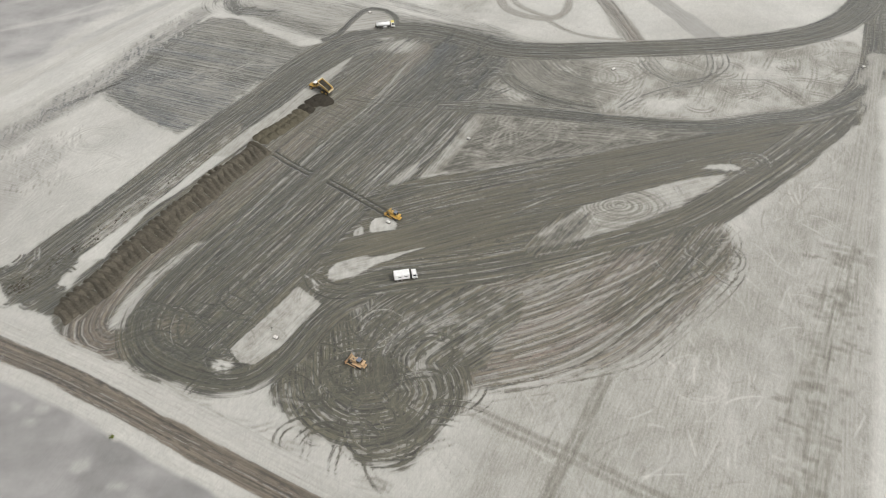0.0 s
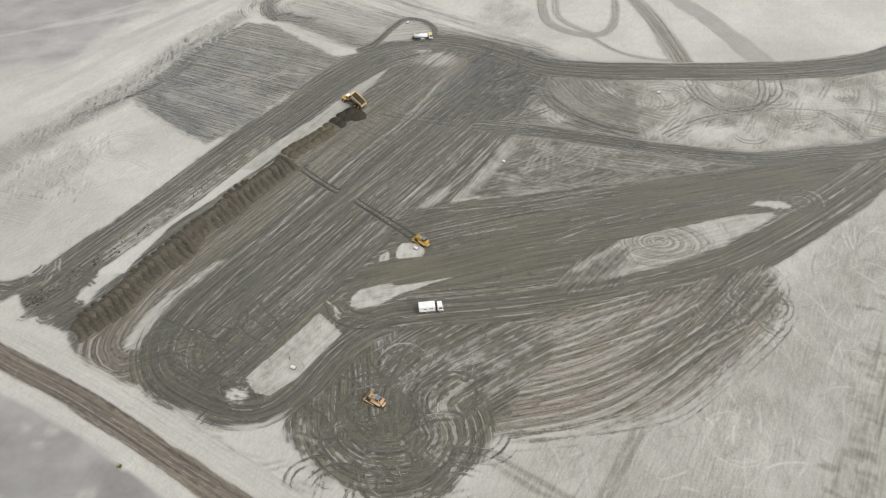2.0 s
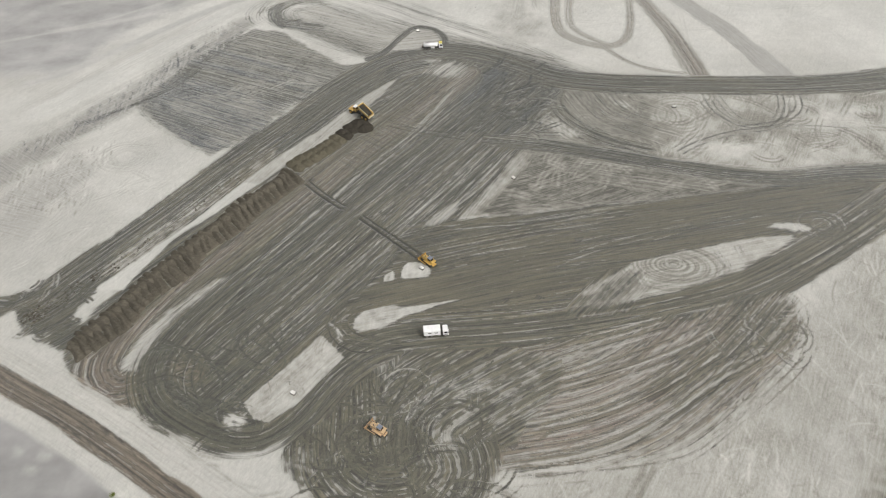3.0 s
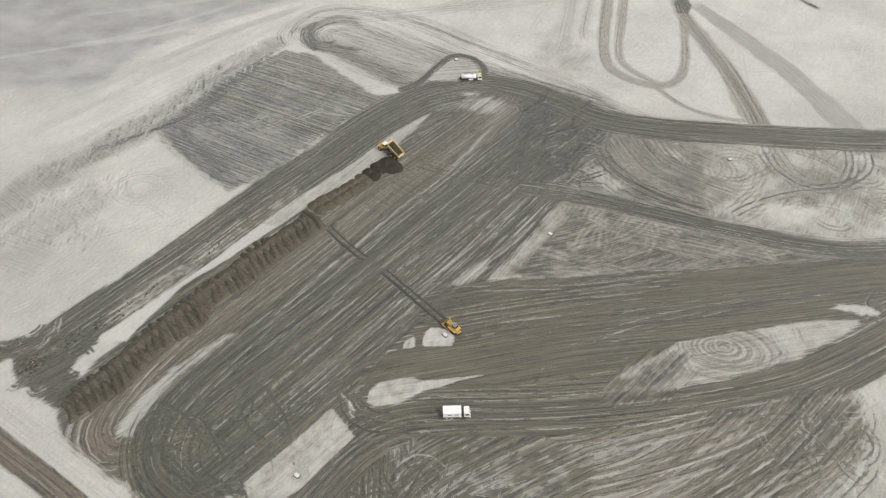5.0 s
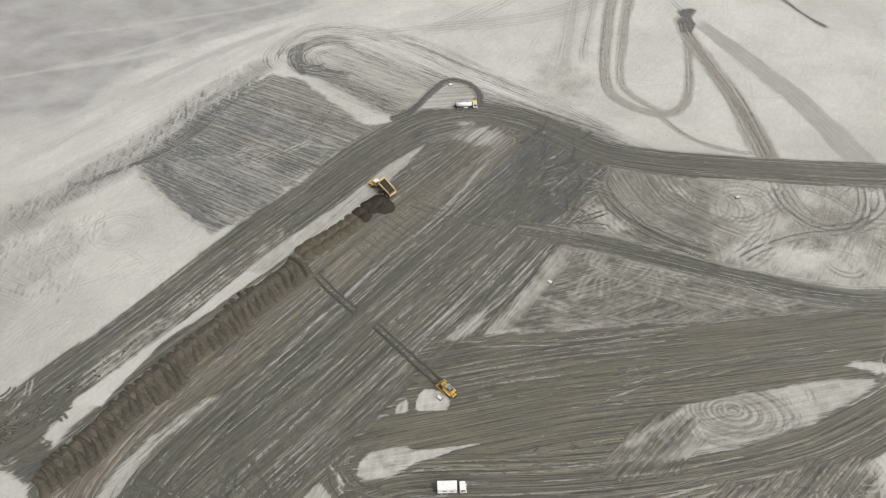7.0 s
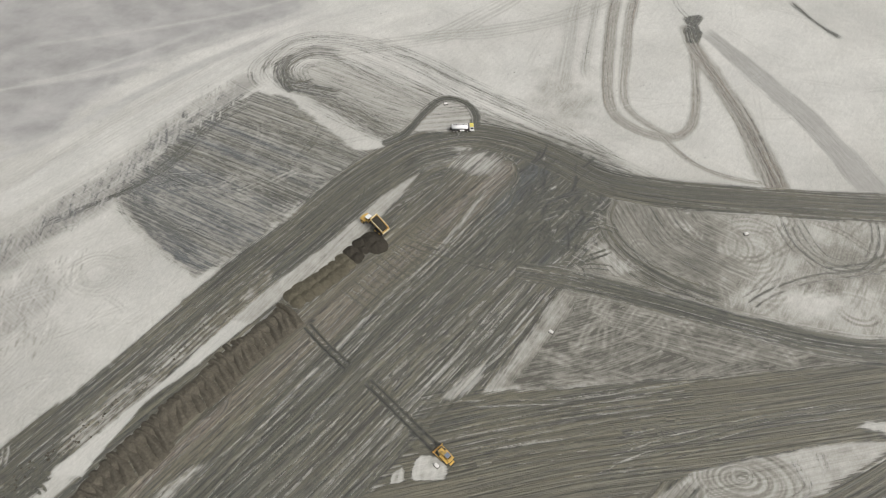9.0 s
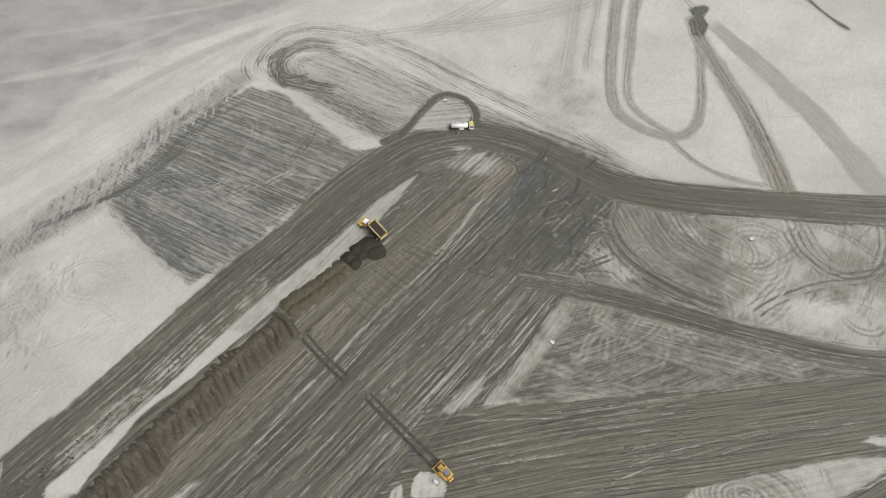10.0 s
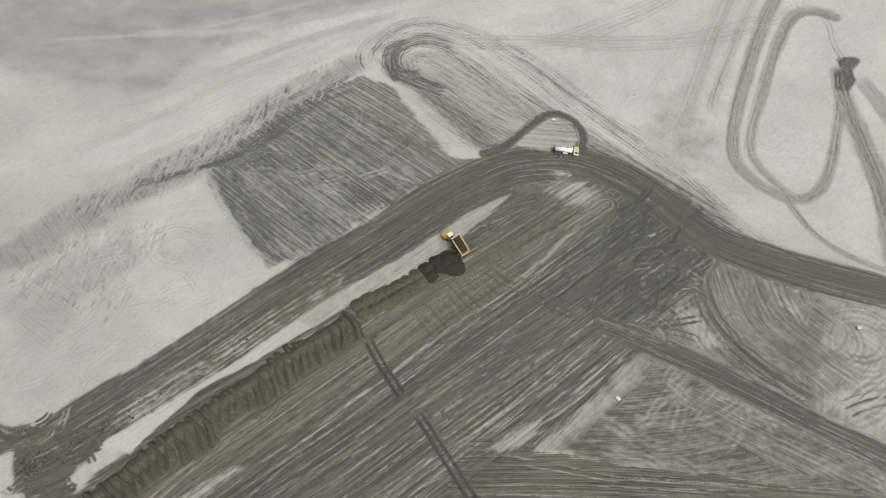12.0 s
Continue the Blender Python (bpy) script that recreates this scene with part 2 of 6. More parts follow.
def smooth_line(pts, closed=False, step=3.0):
    """A rounded line through a few points (Catmull-Rom)."""
    p = [np.array(q, float) for q in pts]
    if closed:
        p = [p[-1]] + p + [p[0], p[1]]
    else:
        p = [2 * p[0] - p[1]] + p + [2 * p[-1] - p[-2]]
    out = []
    for a, b, c, d in zip(p, p[1:], p[2:], p[3:]):
        k = max(2, int(np.linalg.norm(c - b) / step))
        for t in np.arange(k) / k:
            out.append(0.5 * (2 * b + (c - a) * t + (2 * a - 5 * b + 4 * c - d) * t * t + (3 * b - a - 3 * c + d) * t ** 3))
    out.append(p[-2])
    return np.array(out)


def window(x0, x1, y0, y1):
    i0, i1 = np.searchsorted(XS, (x0, x1))
    j0, j1 = np.searchsorted(YS, (y0, y1))
    return slice(j0, max(j1, j0 + 1)), slice(i0, max(i1, i0 + 1))


def follow(line, reach, run_on=False):
    """For the stretch of ground round a line: its window, and each place's signed distance from the line and distance along it."""
    if run_on:
        a, b = line[0] - line[1], line[-1] - line[-2]
        line = np.vstack((line[0] + a / np.linalg.norm(a) * reach * 2, line, line[-1] + b / np.linalg.norm(b) * reach * 2))
    x0, y0 = line.min(0) - reach
    x1, y1 = line.max(0) + reach
    win = window(x0, x1, y0, y1)
    gx, gy = GX[win], GY[win]
    near, s, l = np.full(gx.shape, 1e9), np.full(gx.shape, 1e5), np.zeros(gx.shape)
    oj, oi = win[0].start, win[1].start
    gone = 0.0
    for p, q in zip(line, line[1:]):
        d = q - p
        size = math.hypot(*d)
        if size < 1e-6:
            continue
        d = d / size
        w = window(min(p[0], q[0]) - reach, max(p[0], q[0]) + reach, min(p[1], q[1]) - reach, max(p[1], q[1]) + reach)
        w = slice(w[0].start - oj, w[0].stop - oj), slice(w[1].start - oi, w[1].stop - oi)
        ex, ey = gx[w] - p[0], gy[w] - p[1]
        t = np.clip(ex * d[0] + ey * d[1], 0, size)
        fx, fy = ex - t * d[0], ey - t * d[1]
        r = np.hypot(fx, fy)
        side = np.where(ex * d[1] - ey * d[0] >= 0, 1.0, -1.0)
        closer = r < near[w]
        near[w] = np.where(closer, r, near[w])
        s[w] = np.where(closer, r * side, s[w])
        l[w] = np.where(closer, gone + t, l[w])
        gone += size
    return win, s, l, gone


def lay(win, mask, mud, tone, s, l, silt=0.0, lift=None, stain=0.0):
    MUDDY[win] += (mud - MUDDY[win]) * mask
    TONE[win] += (tone - TONE[win]) * mask
    SILTY[win] += (silt - SILTY[win]) * mask
    STAIN[win] += (stain - STAIN[win]) * mask
    if lift is not None:
        LIFT[win] += lift * mask
    if s is not None:
        steer(win, mask, s, l)


def stripes(s, l, period, length, seed):
    comb = 0.5 + 0.5 * np.sin(2 * math.pi * (s / (1.7 * period) + 1.5 * wave(s / 9, l / 60, seed + 2)))
    return 0.42 * wave(s / period, l / length, seed) + 0.26 * wave(s / period * 2.3, l / length * 1.7, seed + 5) + 0.32 * comb


SEED = [20]


def band(pts, half, mud=0.9, tone=0.3, edge=1.3, ragged=1.0, period=1.2, length=30, contrast=0.3, closed=False, silt=0.0, lift=0.0, fade=0.0, cross=False, stain=None, dash=0.0):
    """A driven strip along a line: half its width at the start and end, with long streaks in it."""
    SEED[0] += 3
    a, b = half if isinstance(half, tuple) else (half, half)
    win, s, l, total = follow(smooth_line(pts, closed), max(a, b) + ragged + 2)
    h = a + (b - a) * l / total
    uneven = ragged * 2 * (waves(l / 9, s / 5, SEED[0], 2) - 0.5)
    mask = soft(h - np.abs(s) + uneven, -edge, edge)
    if fade:
        mask = mask * soft(l, 0, fade) * soft(total - l, 0, fade)
    if cross:
        s, l = l, s
    st = stripes(s, l, period, length, SEED[0])
    m = mud + contrast * 2 * (st - 0.5) + 0.5 * contrast * (wave(s / 5, l / 70, SEED[0] + 6) - 0.5) * 2
    tone = tone + 1.0 * contrast * 2 * (wave(s / 4, l / 80, SEED[0] + 8) - 0.5)
    if dash:
        m = m + dash * np.sin(2 * math.pi * (l / 2.5 + 0.3 * wave(s / 3, l / 9, SEED[0] + 9)))
    lay(win, mask, m, tone, s, l, silt, lift + 0.12 * (st - 0.5) * mud, min(0.85, 0.86 * max(mud, 0)) if stain is None else stain + 1.6 * contrast * (st - 0.5))


def patch(pts, mud, tone=0.3, guide=None, edge=1.3, ragged=1.2, period=1.2, length=30, contrast=0.3, silt=0.0, lift=0.0, rounded=True, mottled=0.0, clump=6.0,
          amount=1.0, stain=None, blot=0.0):
    """A stretch of ground with an uneven rim; the streaks in it run along the guide."""
    SEED[0] += 3
    rim = smooth_line(pts, True, 4.0) if rounded else np.array(list(pts) + [pts[0]], float)
    (x0, y0), (x1, y1) = rim.min(0) - 4, rim.max(0) + 4
    win = window(x0, x1, y0, y1)
    gx, gy = GX[win], GY[win]
    near, inside = np.full(gx.shape, 1e9), np.zeros(gx.shape, bool)
    for p, q in zip(rim, rim[1:]):
        d = q - p
        t = np.clip(((gx - p[0]) * d[0] + (gy - p[1]) * d[1]) / max(d @ d, 1e-9), 0, 1)
        near = np.minimum(near, np.hypot(gx - p[0] - t * d[0], gy - p[1] - t * d[1]))
        if abs(d[1]) > 1e-9:
            inside ^= ((p[1] > gy) != (q[1] > gy)) & (gx < p[0] + (gy - p[1]) / d[1] * d[0])
    depth = np.where(inside, near, -near) + ragged * 2 * (waves(gx / 5, gy / 5, SEED[0]) - 0.5)
    mask = soft(depth, -edge, edge) * amount
    s, l = gx, gy
    if guide:
        g = smooth_line(guide)
        reach = max(np.abs(np.array([x0, x1])[:, None] - g[:, 0]).max(), np.abs(np.array([y0, y1])[:, None] - g[:, 1]).max())
        gw, gs, gl, _ = follow(g, reach, True)
        cut = (slice(win[0].start - gw[0].start, win[0].stop - gw[0].start), slice(win[1].start - gw[1].start, win[1].stop - gw[1].start))
        s, l = gs[cut], gl[cut]
    st = stripes(s, l, period, length, SEED[0])
    tone = tone + 1.3 * contrast * 2 * (wave(s / 5, l / 90, SEED[0] + 8) - 0.5)
    m = mud + contrast * 2 * (st - 0.5) + 0.5 * contrast * 2 * (wave(s / 6, l / 80, SEED[0] + 6) - 0.5) + mottled * 2 * (waves(gx / clump, gy / clump, SEED[0] + 1) - 0.5)
    dirt = min(0.85, 0.86 * max(mud, 0)) if stain is None else stain
    if blot:
        dirt = np.clip(dirt + blot * 2 * (waves(gx / clump, gy / clump, SEED[0] + 4) - 0.5), 0, 1.8)
    if stain is not None:
        dirt = dirt + 1.6 * contrast * (st - 0.5)
    lay(win, mask, m, tone, s if guide else None, l, silt, lift + 0.14 * (st - 0.5) * min(1, mud + 0.1), dirt)


def ruts(pts, offsets=(0,), gauge=2.3, wheel=0.5, mud=0.9, tone=0.3, amount=0.8, closed=False, wander=0.8, deep=0.1, fade=6.0, gaps=0.5, faint=None):
    """Pairs of wheel or crawler marks along a line."""
    SEED[0] += 3
    reach = max(abs(o) for o in offsets) + gauge + wander + 2
    win, s, l, total = follow(smooth_line(pts, closed), reach)
    for k, o in enumerate(offsets):
        mid = o + wander * 2 * (wave(l / 24, 0 * l, SEED[0] + 7 * k) - 0.5)
        a = 0
        for side in (-0.5, 0.5):
            a = np.maximum(a, np.exp(-(np.abs(s - mid - side * gauge) / wheel) ** 3))
        a = a * (1 - gaps + gaps * soft(waves(l / 7, s / 3, SEED[0] + 11 + k, 2), 0.25, 0.6)) * amount
        if fade and not closed:
            a = a * soft(l, 0, fade) * soft(total - l, 0, fade)
        if faint is not None:
            STAIN[win] += (faint - STAIN[win]) * a
            LIFT[win] -= deep * a
            continue
        MUDDY[win] += (mud - MUDDY[win]) * a
        TONE[win] += (tone - TONE[win]) * a
        STAIN[win] += (0.75 * max(0.0, mud) - STAIN[win]) * a * 0.6
        LIFT[win] -= deep * a
        steer(win, a - 0.3, s, l)


def roam(rng, x, y, heading, bend, n=7, step=4.0):
    """A driver's line that keeps turning one way."""
    out = []
    for k in range(n):
        out.append((x, y))
        x, y = x + step * math.cos(heading), y + step * math.sin(heading)
        heading += bend * rng.uniform(0.5, 1.5)
    return out


def circle(x, y, r, squash=1.0, n=8, turn=0.0):
    return [(x + r * math.cos(2 * math.pi * k / n + turn), y + squash * r * math.sin(2 * math.pi * k / n + turn)) for k in range(n)]

# broad stretches, from the oldest marks to the newest
FIELD = [(-98, 171), (-78, 199.5), (-58, 230), (-35, 262), (-14, 293)]
HAUL = [(-131, 176), (-116, 200), (-101, 226), (-84, 252), (-68, 277), (-57, 291), (-45, 303), (-25, 311), (-4, 308), (13, 300), (29, 291), (54, 287.5), (94, 288), (139, 290.5), (183, 300.5), (211, 321), (235, 352)]
EAST = [(-40, 141), (-18, 147), (17, 152.5), (48, 160), (73, 168), (92, 177), (121, 196.5), (142, 213), (170, 237), (192, 263), (213, 302), (232, 340)]
# grey silt flats beyond the old causeway and the settling pond
patch([(-300, 300), (-202, 285), (-183, 319), (-155, 355), (-117, 383.5), (-130, 420), (-300, 420)], -0.05, 0.3, silt=0.8, ragged=4, edge=6, contrast=0.02)
band([(-190, 256), (-169, 284), (-147, 316), (-122, 353), (-99, 376), (-60, 400)], 7, 0.02, 0.4, edge=3, ragged=2, contrast=0.06, lift=0.5)
patch([(-150, 121), (-133, 115), (-121.5, 110.5), (-108, 104.5), (-97, 95.5), (-87, 92), (-77.5, 88.5), (-68, 88), (-60, 86), (-56, 80), (-50, 70), (-30, 30), (-40, -60), (-200, -60), (-220, 60)], -0.1, 0.2, silt=1.0, ragged=3, edge=1.8, lift=-0.5, contrast=0.02)
patch([(-58, 87), (-53, 86), (-50, 80), (-49, 72), (-54, 74), (-57, 80)], -0.14, 0.2, silt=0.0, ragged=2, edge=1.5, contrast=0.02, stain=-0.1)
patch([(-74, 91), (-66, 91), (-62, 86), (-66, 83), (-71, 86)], -0.14, 0.2, silt=0.35, ragged=3, edge=3, contrast=0.02, amount=0.7)
for x, y, q in ((-124.5, 102.5, 1.2), (-117, 102, 1.6), (-119, 98, 1.0), (-82, 89, 2.0), (-100, 84, 2.4), (-88, 78, 2.0)):
    patch(circle(x, y, q, 0.6), -0.14, 0.2, silt=0.3, ragged=2.5, edge=1.6, contrast=0.02, amount=0.6)
# reedy shore with short cross marks
band([(-205, 190), (-190, 215), (-180, 232), (-166, 251), (-154, 272), (-142, 299), (-124, 331)], (8, 5), 0.16, 0.0, edge=4, ragged=4, period=0.8, length=3, contrast=0.22, cross=True, silt=0.3, stain=0.8)
band([(-155, 226), (-168, 206), (-175, 180)], 9, 0.0, 0.15, edge=5, ragged=5, period=0.9, length=4, contrast=0.16, cross=True, silt=0.2, stain=0.55, fade=8)
for r in (5, 6.5, 8, 10):
    ruts(circle(-143, 227, r, 0.8), gauge=1.5, wheel=0.35, faint=0.6, amount=0.5, closed=True, wander=1.5, deep=0.03)
# the ploughed grey field: straight passes, with a turning oval at its western end
PLOUGH = [(-142, 301), (-117, 292.5), (-92, 283.5), (-68, 274)]
patch([(-150, 268), (-137, 303), (-124, 321), (-117, 328), (-102, 325), (-85, 310.5), (-69, 297), (-60, 298), (-70, 286), (-99, 240), (-110, 230), (-118, 235), (-131, 245), (-148, 258)],
      0.48, 0.0, PLOUGH, period=1.2, length=90, contrast=0.26, ragged=2, rounded=False, mottled=0.14, clump=7, stain=0.85)
plough_offsets = [-17 + 2.15 * k for k in range(27)]
ruts(PLOUGH[:1] + PLOUGH[-1:], plough_offsets, gauge=0.0, wheel=0.5, mud=0.9, tone=-0.1, amount=0.55, wander=0.5, fade=8, gaps=0.7)
patch([(-150, 266), (-146, 256), (-131, 246), (-112, 236), (-98, 245), (-96, 262), (-108, 274), (-124, 282), (-140, 282)], 0.5, -0.25, [(-146, 262), (-100, 244)], period=1.0, length=25, contrast=0.2, ragged=3, edge=5, mottled=0.2, clump=6, stain=0.9)
ruts([(-112.5, 278.7), (-133.3, 275.7), (-146.6, 270.4), (-148.6, 262.0), (-140.5, 252.4), (-127.4, 242.8), (-112, 233)], (-6, -4, -2, 0, 1.8), gauge=0.9, wheel=0.4, mud=0.9, tone=-0.1, amount=0.42, wander=0.8, gaps=0.6)
ruts([(-105.5, 269.8), (-125.3, 271.5), (-136.8, 267.4), (-135.9, 260.8), (-125.1, 253.0), (-111.6, 249.5)], (-3, 0, 3), gauge=0.9, wheel=0.4, mud=0.9, tone=-0.1, amount=0.42, wander=1.0, gaps=0.6)
for k in range(5):
    ruts([(-175.5 + k, 244.5 + k), (-158, 256.8 + 0.6 * k), (-146.6 + 0.8 * k, 270.4), (-138 + 1.5 * k, 288.9), (-132.9 + 1.6 * k, 306.7), (-118.4 + k, 328.8 - 2 * k)], (0,), gauge=1.0, wheel=0.4, mud=0.9, tone=0.0, amount=0.6, wander=1.4, gaps=0.7)
rng = random.Random(51)
for k in range(16):
    ruts(roam(rng, rng.uniform(-145, -85), rng.uniform(246, 296), rng.choice((-0.35, 0.75, 1.2)) + rng.gauss(0, 0.25), rng.gauss(0, 0.1), 7, rng.uniform(2, 5)), (0,), gauge=1.9, wheel=0.42, mud=rng.choice((0.95, 0.05)), tone=0.0, amount=rng.uniform(0.25, 0.5), wander=0.6, fade=5)
# reeds and short dead stalks along the shore, all leaning one way
rng = random.Random(53)
shore = smooth_line([(-186, 232), (-176, 238), (-165, 252), (-154, 271), (-142, 299), (-126, 329)], step=0.5)
for k in range(620):
    p = shore[rng.randrange(len(shore))]
    x, y = p[0] - 2.5 + rng.gauss(0, 3.8), p[1] + 1.5 + rng.gauss(0, 3.8)
    h = rng.uniform(2.5, 6)
    ruts([(x, y), (x + 0.12 * h, y - 0.55 * h), (x + 0.22 * h, y - h)], (0,), gauge=0.0, wheel=0.33, mud=rng.choice((0.7, 0.6, 0.85, -0.25)), tone=-0.2, amount=rng.uniform(0.3, 0.75), wander=0.3, fade=1.2, gaps=0.2, deep=0.0)
for k in range(420):
    x, y = rng.uniform(-190, -150), rng.uniform(196, 250)
    h = rng.uniform(2, 5)
    if y < 330 + x * 0.6:
        ruts([(x, y), (x + 0.12 * h, y - 0.55 * h), (x + 0.22 * h, y - h)], (0,), gauge=0.0, wheel=0.33, faint=rng.choice((1.2, 1.2, -0.25)), amount=rng.uniform(0.25, 0.7), wander=0.3, fade=1.2, gaps=0.2, deep=0.0)
# the turning loops and long sweeps north of it
patch([(-56, 305), (-80, 318), (-100, 330), (-104, 345), (-90, 352), (-60, 342), (-30, 330), (0, 318), (40, 300), (56, 288), (20, 298), (-4, 310), (-30, 312)], 0.12, 0.7, [(-100, 352), (-40, 328), (10, 308), (54, 286)], period=1.5, length=70, contrast=0.2, edge=4, ragged=3, stain=0.5)
patch([(-97, 331), (-70, 322.4), (-46, 315), (-48, 307), (-60, 306), (-72, 313)], 0.3, 0.6, [(-97, 331), (-46, 312)], period=1.3, length=60, contrast=0.3, edge=3, ragged=2, stain=0.7)
LOOPS = [
    [(-43, 302), (-67, 309.6), (-89, 326.9), (-104.8, 332), (-114.8, 342), (-115, 351.4), (-107.8, 363), (-88, 366.4), (-61, 357.6), (-34.7, 342.2), (1.5, 322.5), (30, 304.2), (54, 288)],
    [(-52.9, 306.6), (-78.5, 321.4), (-98.2, 334.7), (-106, 340), (-107, 348.5), (-100.6, 355), (-85, 352.9), (-57.6, 336), (-37, 324.5)],
    [(-53, 308), (-80.3, 328), (-96, 335), (-102, 345.4), (-95, 350.5), (-74.7, 349.5), (-45.7, 335.5), (-20, 322)],
    [(-113.7, 329.3), (-120.4, 335.7), (-121.8, 344.8), (-116.4, 357), (-108.5, 366), (-93.7, 369.5), (-64, 364), (-30, 345), (5, 325), (34, 303)],
]
for k, pts in enumerate(LOOPS):
    ruts(pts, (-2.4, 0, 2.2), gauge=1.3, wheel=0.42, mud=0.72, tone=0.35, amount=0.62, wander=1.0, gaps=0.45)
TURN = [(-84, 357.5), (-100, 358), (-108.3, 350.5), (-110, 342.5), (-105.3, 334.5), (-96, 331.5), (-80, 329)]
band(TURN, (2.6, 4.2), 0.42, 0.2, contrast=0.3, fade=12, edge=2, ragged=1.2, period=1.3)
ruts(TURN, (-3, -1, 1, 3), gauge=1.2, wheel=0.45, mud=0.95, tone=0.2, amount=0.6, wander=1.2, gaps=0.5)
rng = random.Random(54)
for k in range(16):
    a = rng.uniform(1.6, 4.6)
    ruts(roam(rng, -103 + 7 * math.cos(a), 345 + 11 * math.sin(a), a + rng.choice((1.2, 1.9)), 0.25, 5, 3.0), (0,), gauge=1.3, wheel=0.42, mud=0.95, tone=0.2, amount=rng.uniform(0.4, 0.75), wander=0.4, fade=2)
SWEEPS = [
    [(-79, 373), (-46, 355.6), (-10.3, 331.1), (17.3, 314.8), (38, 299)], [(-87, 362.4), (-49.3, 344), (-14.2, 322.3), (13, 308.2), (40, 294)],
    [(-87, 350.8), (-52, 331.3), (-28, 321), (4, 312)], [(-94.7, 340.5), (-71, 330.8), (-46.4, 321.5)], [(-97, 331.2), (-69.4, 322.4), (-45, 315.4)], [(-98.8, 327.5), (-72, 314), (-48.5, 307.5)],
]
for k, pts in enumerate(SWEEPS):
    ruts(pts, (-2.6, 0, 2.6), gauge=1.2, wheel=0.4, mud=0.7, tone=0.45, amount=0.6, wander=0.9, gaps=0.6, fade=10)
ruts(SWEEPS[0], (5, 8), gauge=1.8, wheel=0.4, mud=0.5, tone=0.5, amount=0.45, wander=1.2, gaps=0.8, fade=14)
band([(-60, 341), (-20, 323), (13, 307.5), (36, 295), (60, 285)], (1.5, 4), 0.42, 0.4, period=1.4, length=60, contrast=0.35, fade=16, edge=2.5, ragged=2)
patch([(-20, 322), (10, 314), (36, 299), (22, 300), (0, 309), (-18, 313)], 0.5, 0.3, [(-20, 320), (36, 297)], period=1.3, length=60, contrast=0.35, edge=4, ragged=3, stain=0.8)
# far tracks
band([(30, 520), (20, 427), (16.5, 401), (14.5, 378), (12, 355), (10, 340)], (4, 4), 0.1, 0.6, edge=3, ragged=2, period=1.3, length=60, contrast=0.26, fade=16, stain=0.42)
band([(46, 510), (31, 431), (27, 405), (23, 371), (21.8, 356), (24, 349)], (2.4, 1.6), 0.2, 0.6, edge=2, ragged=1, period=1.1, length=60, contrast=0.3, fade=10, stain=0.45)
patch([(4, 356), (20, 346), (24, 326), (14, 318), (0, 336)], -0.1, 0.8, ragged=5, edge=6, stain=0.5, blot=0.4, clump=5, contrast=0.05)
RING_ROAD = [(58, 520), (41, 440), (35.5, 406), (33, 380.5), (31.2, 353.5), (32, 336), (36.2, 326.6), (45.8, 319.9), (55.5, 318.4), (62.4, 323.3), (67, 336.8), (69.4, 361.6), (70.5, 380)]
INNER_ROAD = [(66, 432), (58.7, 433), (50, 428), (44.1, 407), (40.2, 373.4), (37.9, 343.6), (40.9, 332), (49.3, 323.3), (55.6, 319.3)]
for pts, w in ((RING_ROAD, (4.2, 1.7)), (INNER_ROAD, (3.4, 1.4)), ([(52, 319), (59, 309), (67.7, 301.6), (81.6, 297.3), (96, 297)], (1.2, 1.0))):
    band(pts, w, 0.24, 2.0, edge=1.0, ragged=0.5, period=0.8, length=60, contrast=0.3, stain=0.85)
    ruts(pts, (0,), gauge=1.9, wheel=0.45, mud=0.7, tone=1.8, amount=0.5, wander=0.3, gaps=0.5)
ruts([(69, 424), (66, 432), (58, 434)], (0,), gauge=2.0, wheel=0.5, mud=0.7, amount=0.5)
ruts([(72, 400), (67, 412), (64, 425), (58.7, 432.6)], (0,), gauge=1.9, wheel=0.5, mud=0.8, tone=0.8, amount=0.7, gaps=0.3)
for pts in ([(-120, 352), (-89, 361), (-66, 368.7), (-43.4, 378), (-27, 395), (-12.6, 413), (10, 450)], [(-60, 372), (-43, 377.4), (-20, 383.6), (12, 398.7), (60, 440)]):
    ruts(pts, (-2, 1, 4), gauge=2.0, wheel=0.6, faint=0.75, amount=0.6, wander=1.5, deep=0.03, fade=14)
# scattered tufts and scuffs on the northern sand
rng = random.Random(60)
for x, y, q in ((23, 370.2, 5), (-10.8, 350.4, 4), (-75, 391, 4), (1.7, 366.9, 5), (33.5, 342, 6), (47, 350, 8), (62, 308, 7), (-52, 385, 3)):
    for k in range(q):
        ruts(roam(rng, x + rng.gauss(0, 2), y + rng.gauss(0, 1.6), rng.uniform(-0.4, 0.6), 0.1, 3, 0.7), (0,), gauge=0.0, wheel=0.4, mud=0.7, tone=0.4, amount=rng.uniform(0.4, 0.8), wander=0.1, fade=0.5, gaps=0.2)
# the two roads that fan out from the dark mound of ruts
FAN_ROAD = [(69, 394), (70.5, 381), (78.5, 357), (86.2, 331), (91, 306), (92.5, 296)]
band(FAN_ROAD, (3.4, 5.6), 0.42, 2.0, period=1.3, length=70, contrast=0.4, stain=0.9)
ruts(FAN_ROAD, (-3, -1, 1, 3), gauge=0.0, wheel=0.4, mud=0.8, tone=1.9, amount=0.5, wander=0.3, gaps=0.5)
ruts(FAN_ROAD, (-2, 2), gauge=0.0, wheel=0.35, mud=0.0, tone=1.2, amount=0.5, wander=0.3, gaps=0.5)
GREY_ROAD = [(74, 396), (82, 386), (97, 361.5), (112, 336), (126, 304), (131, 290)]
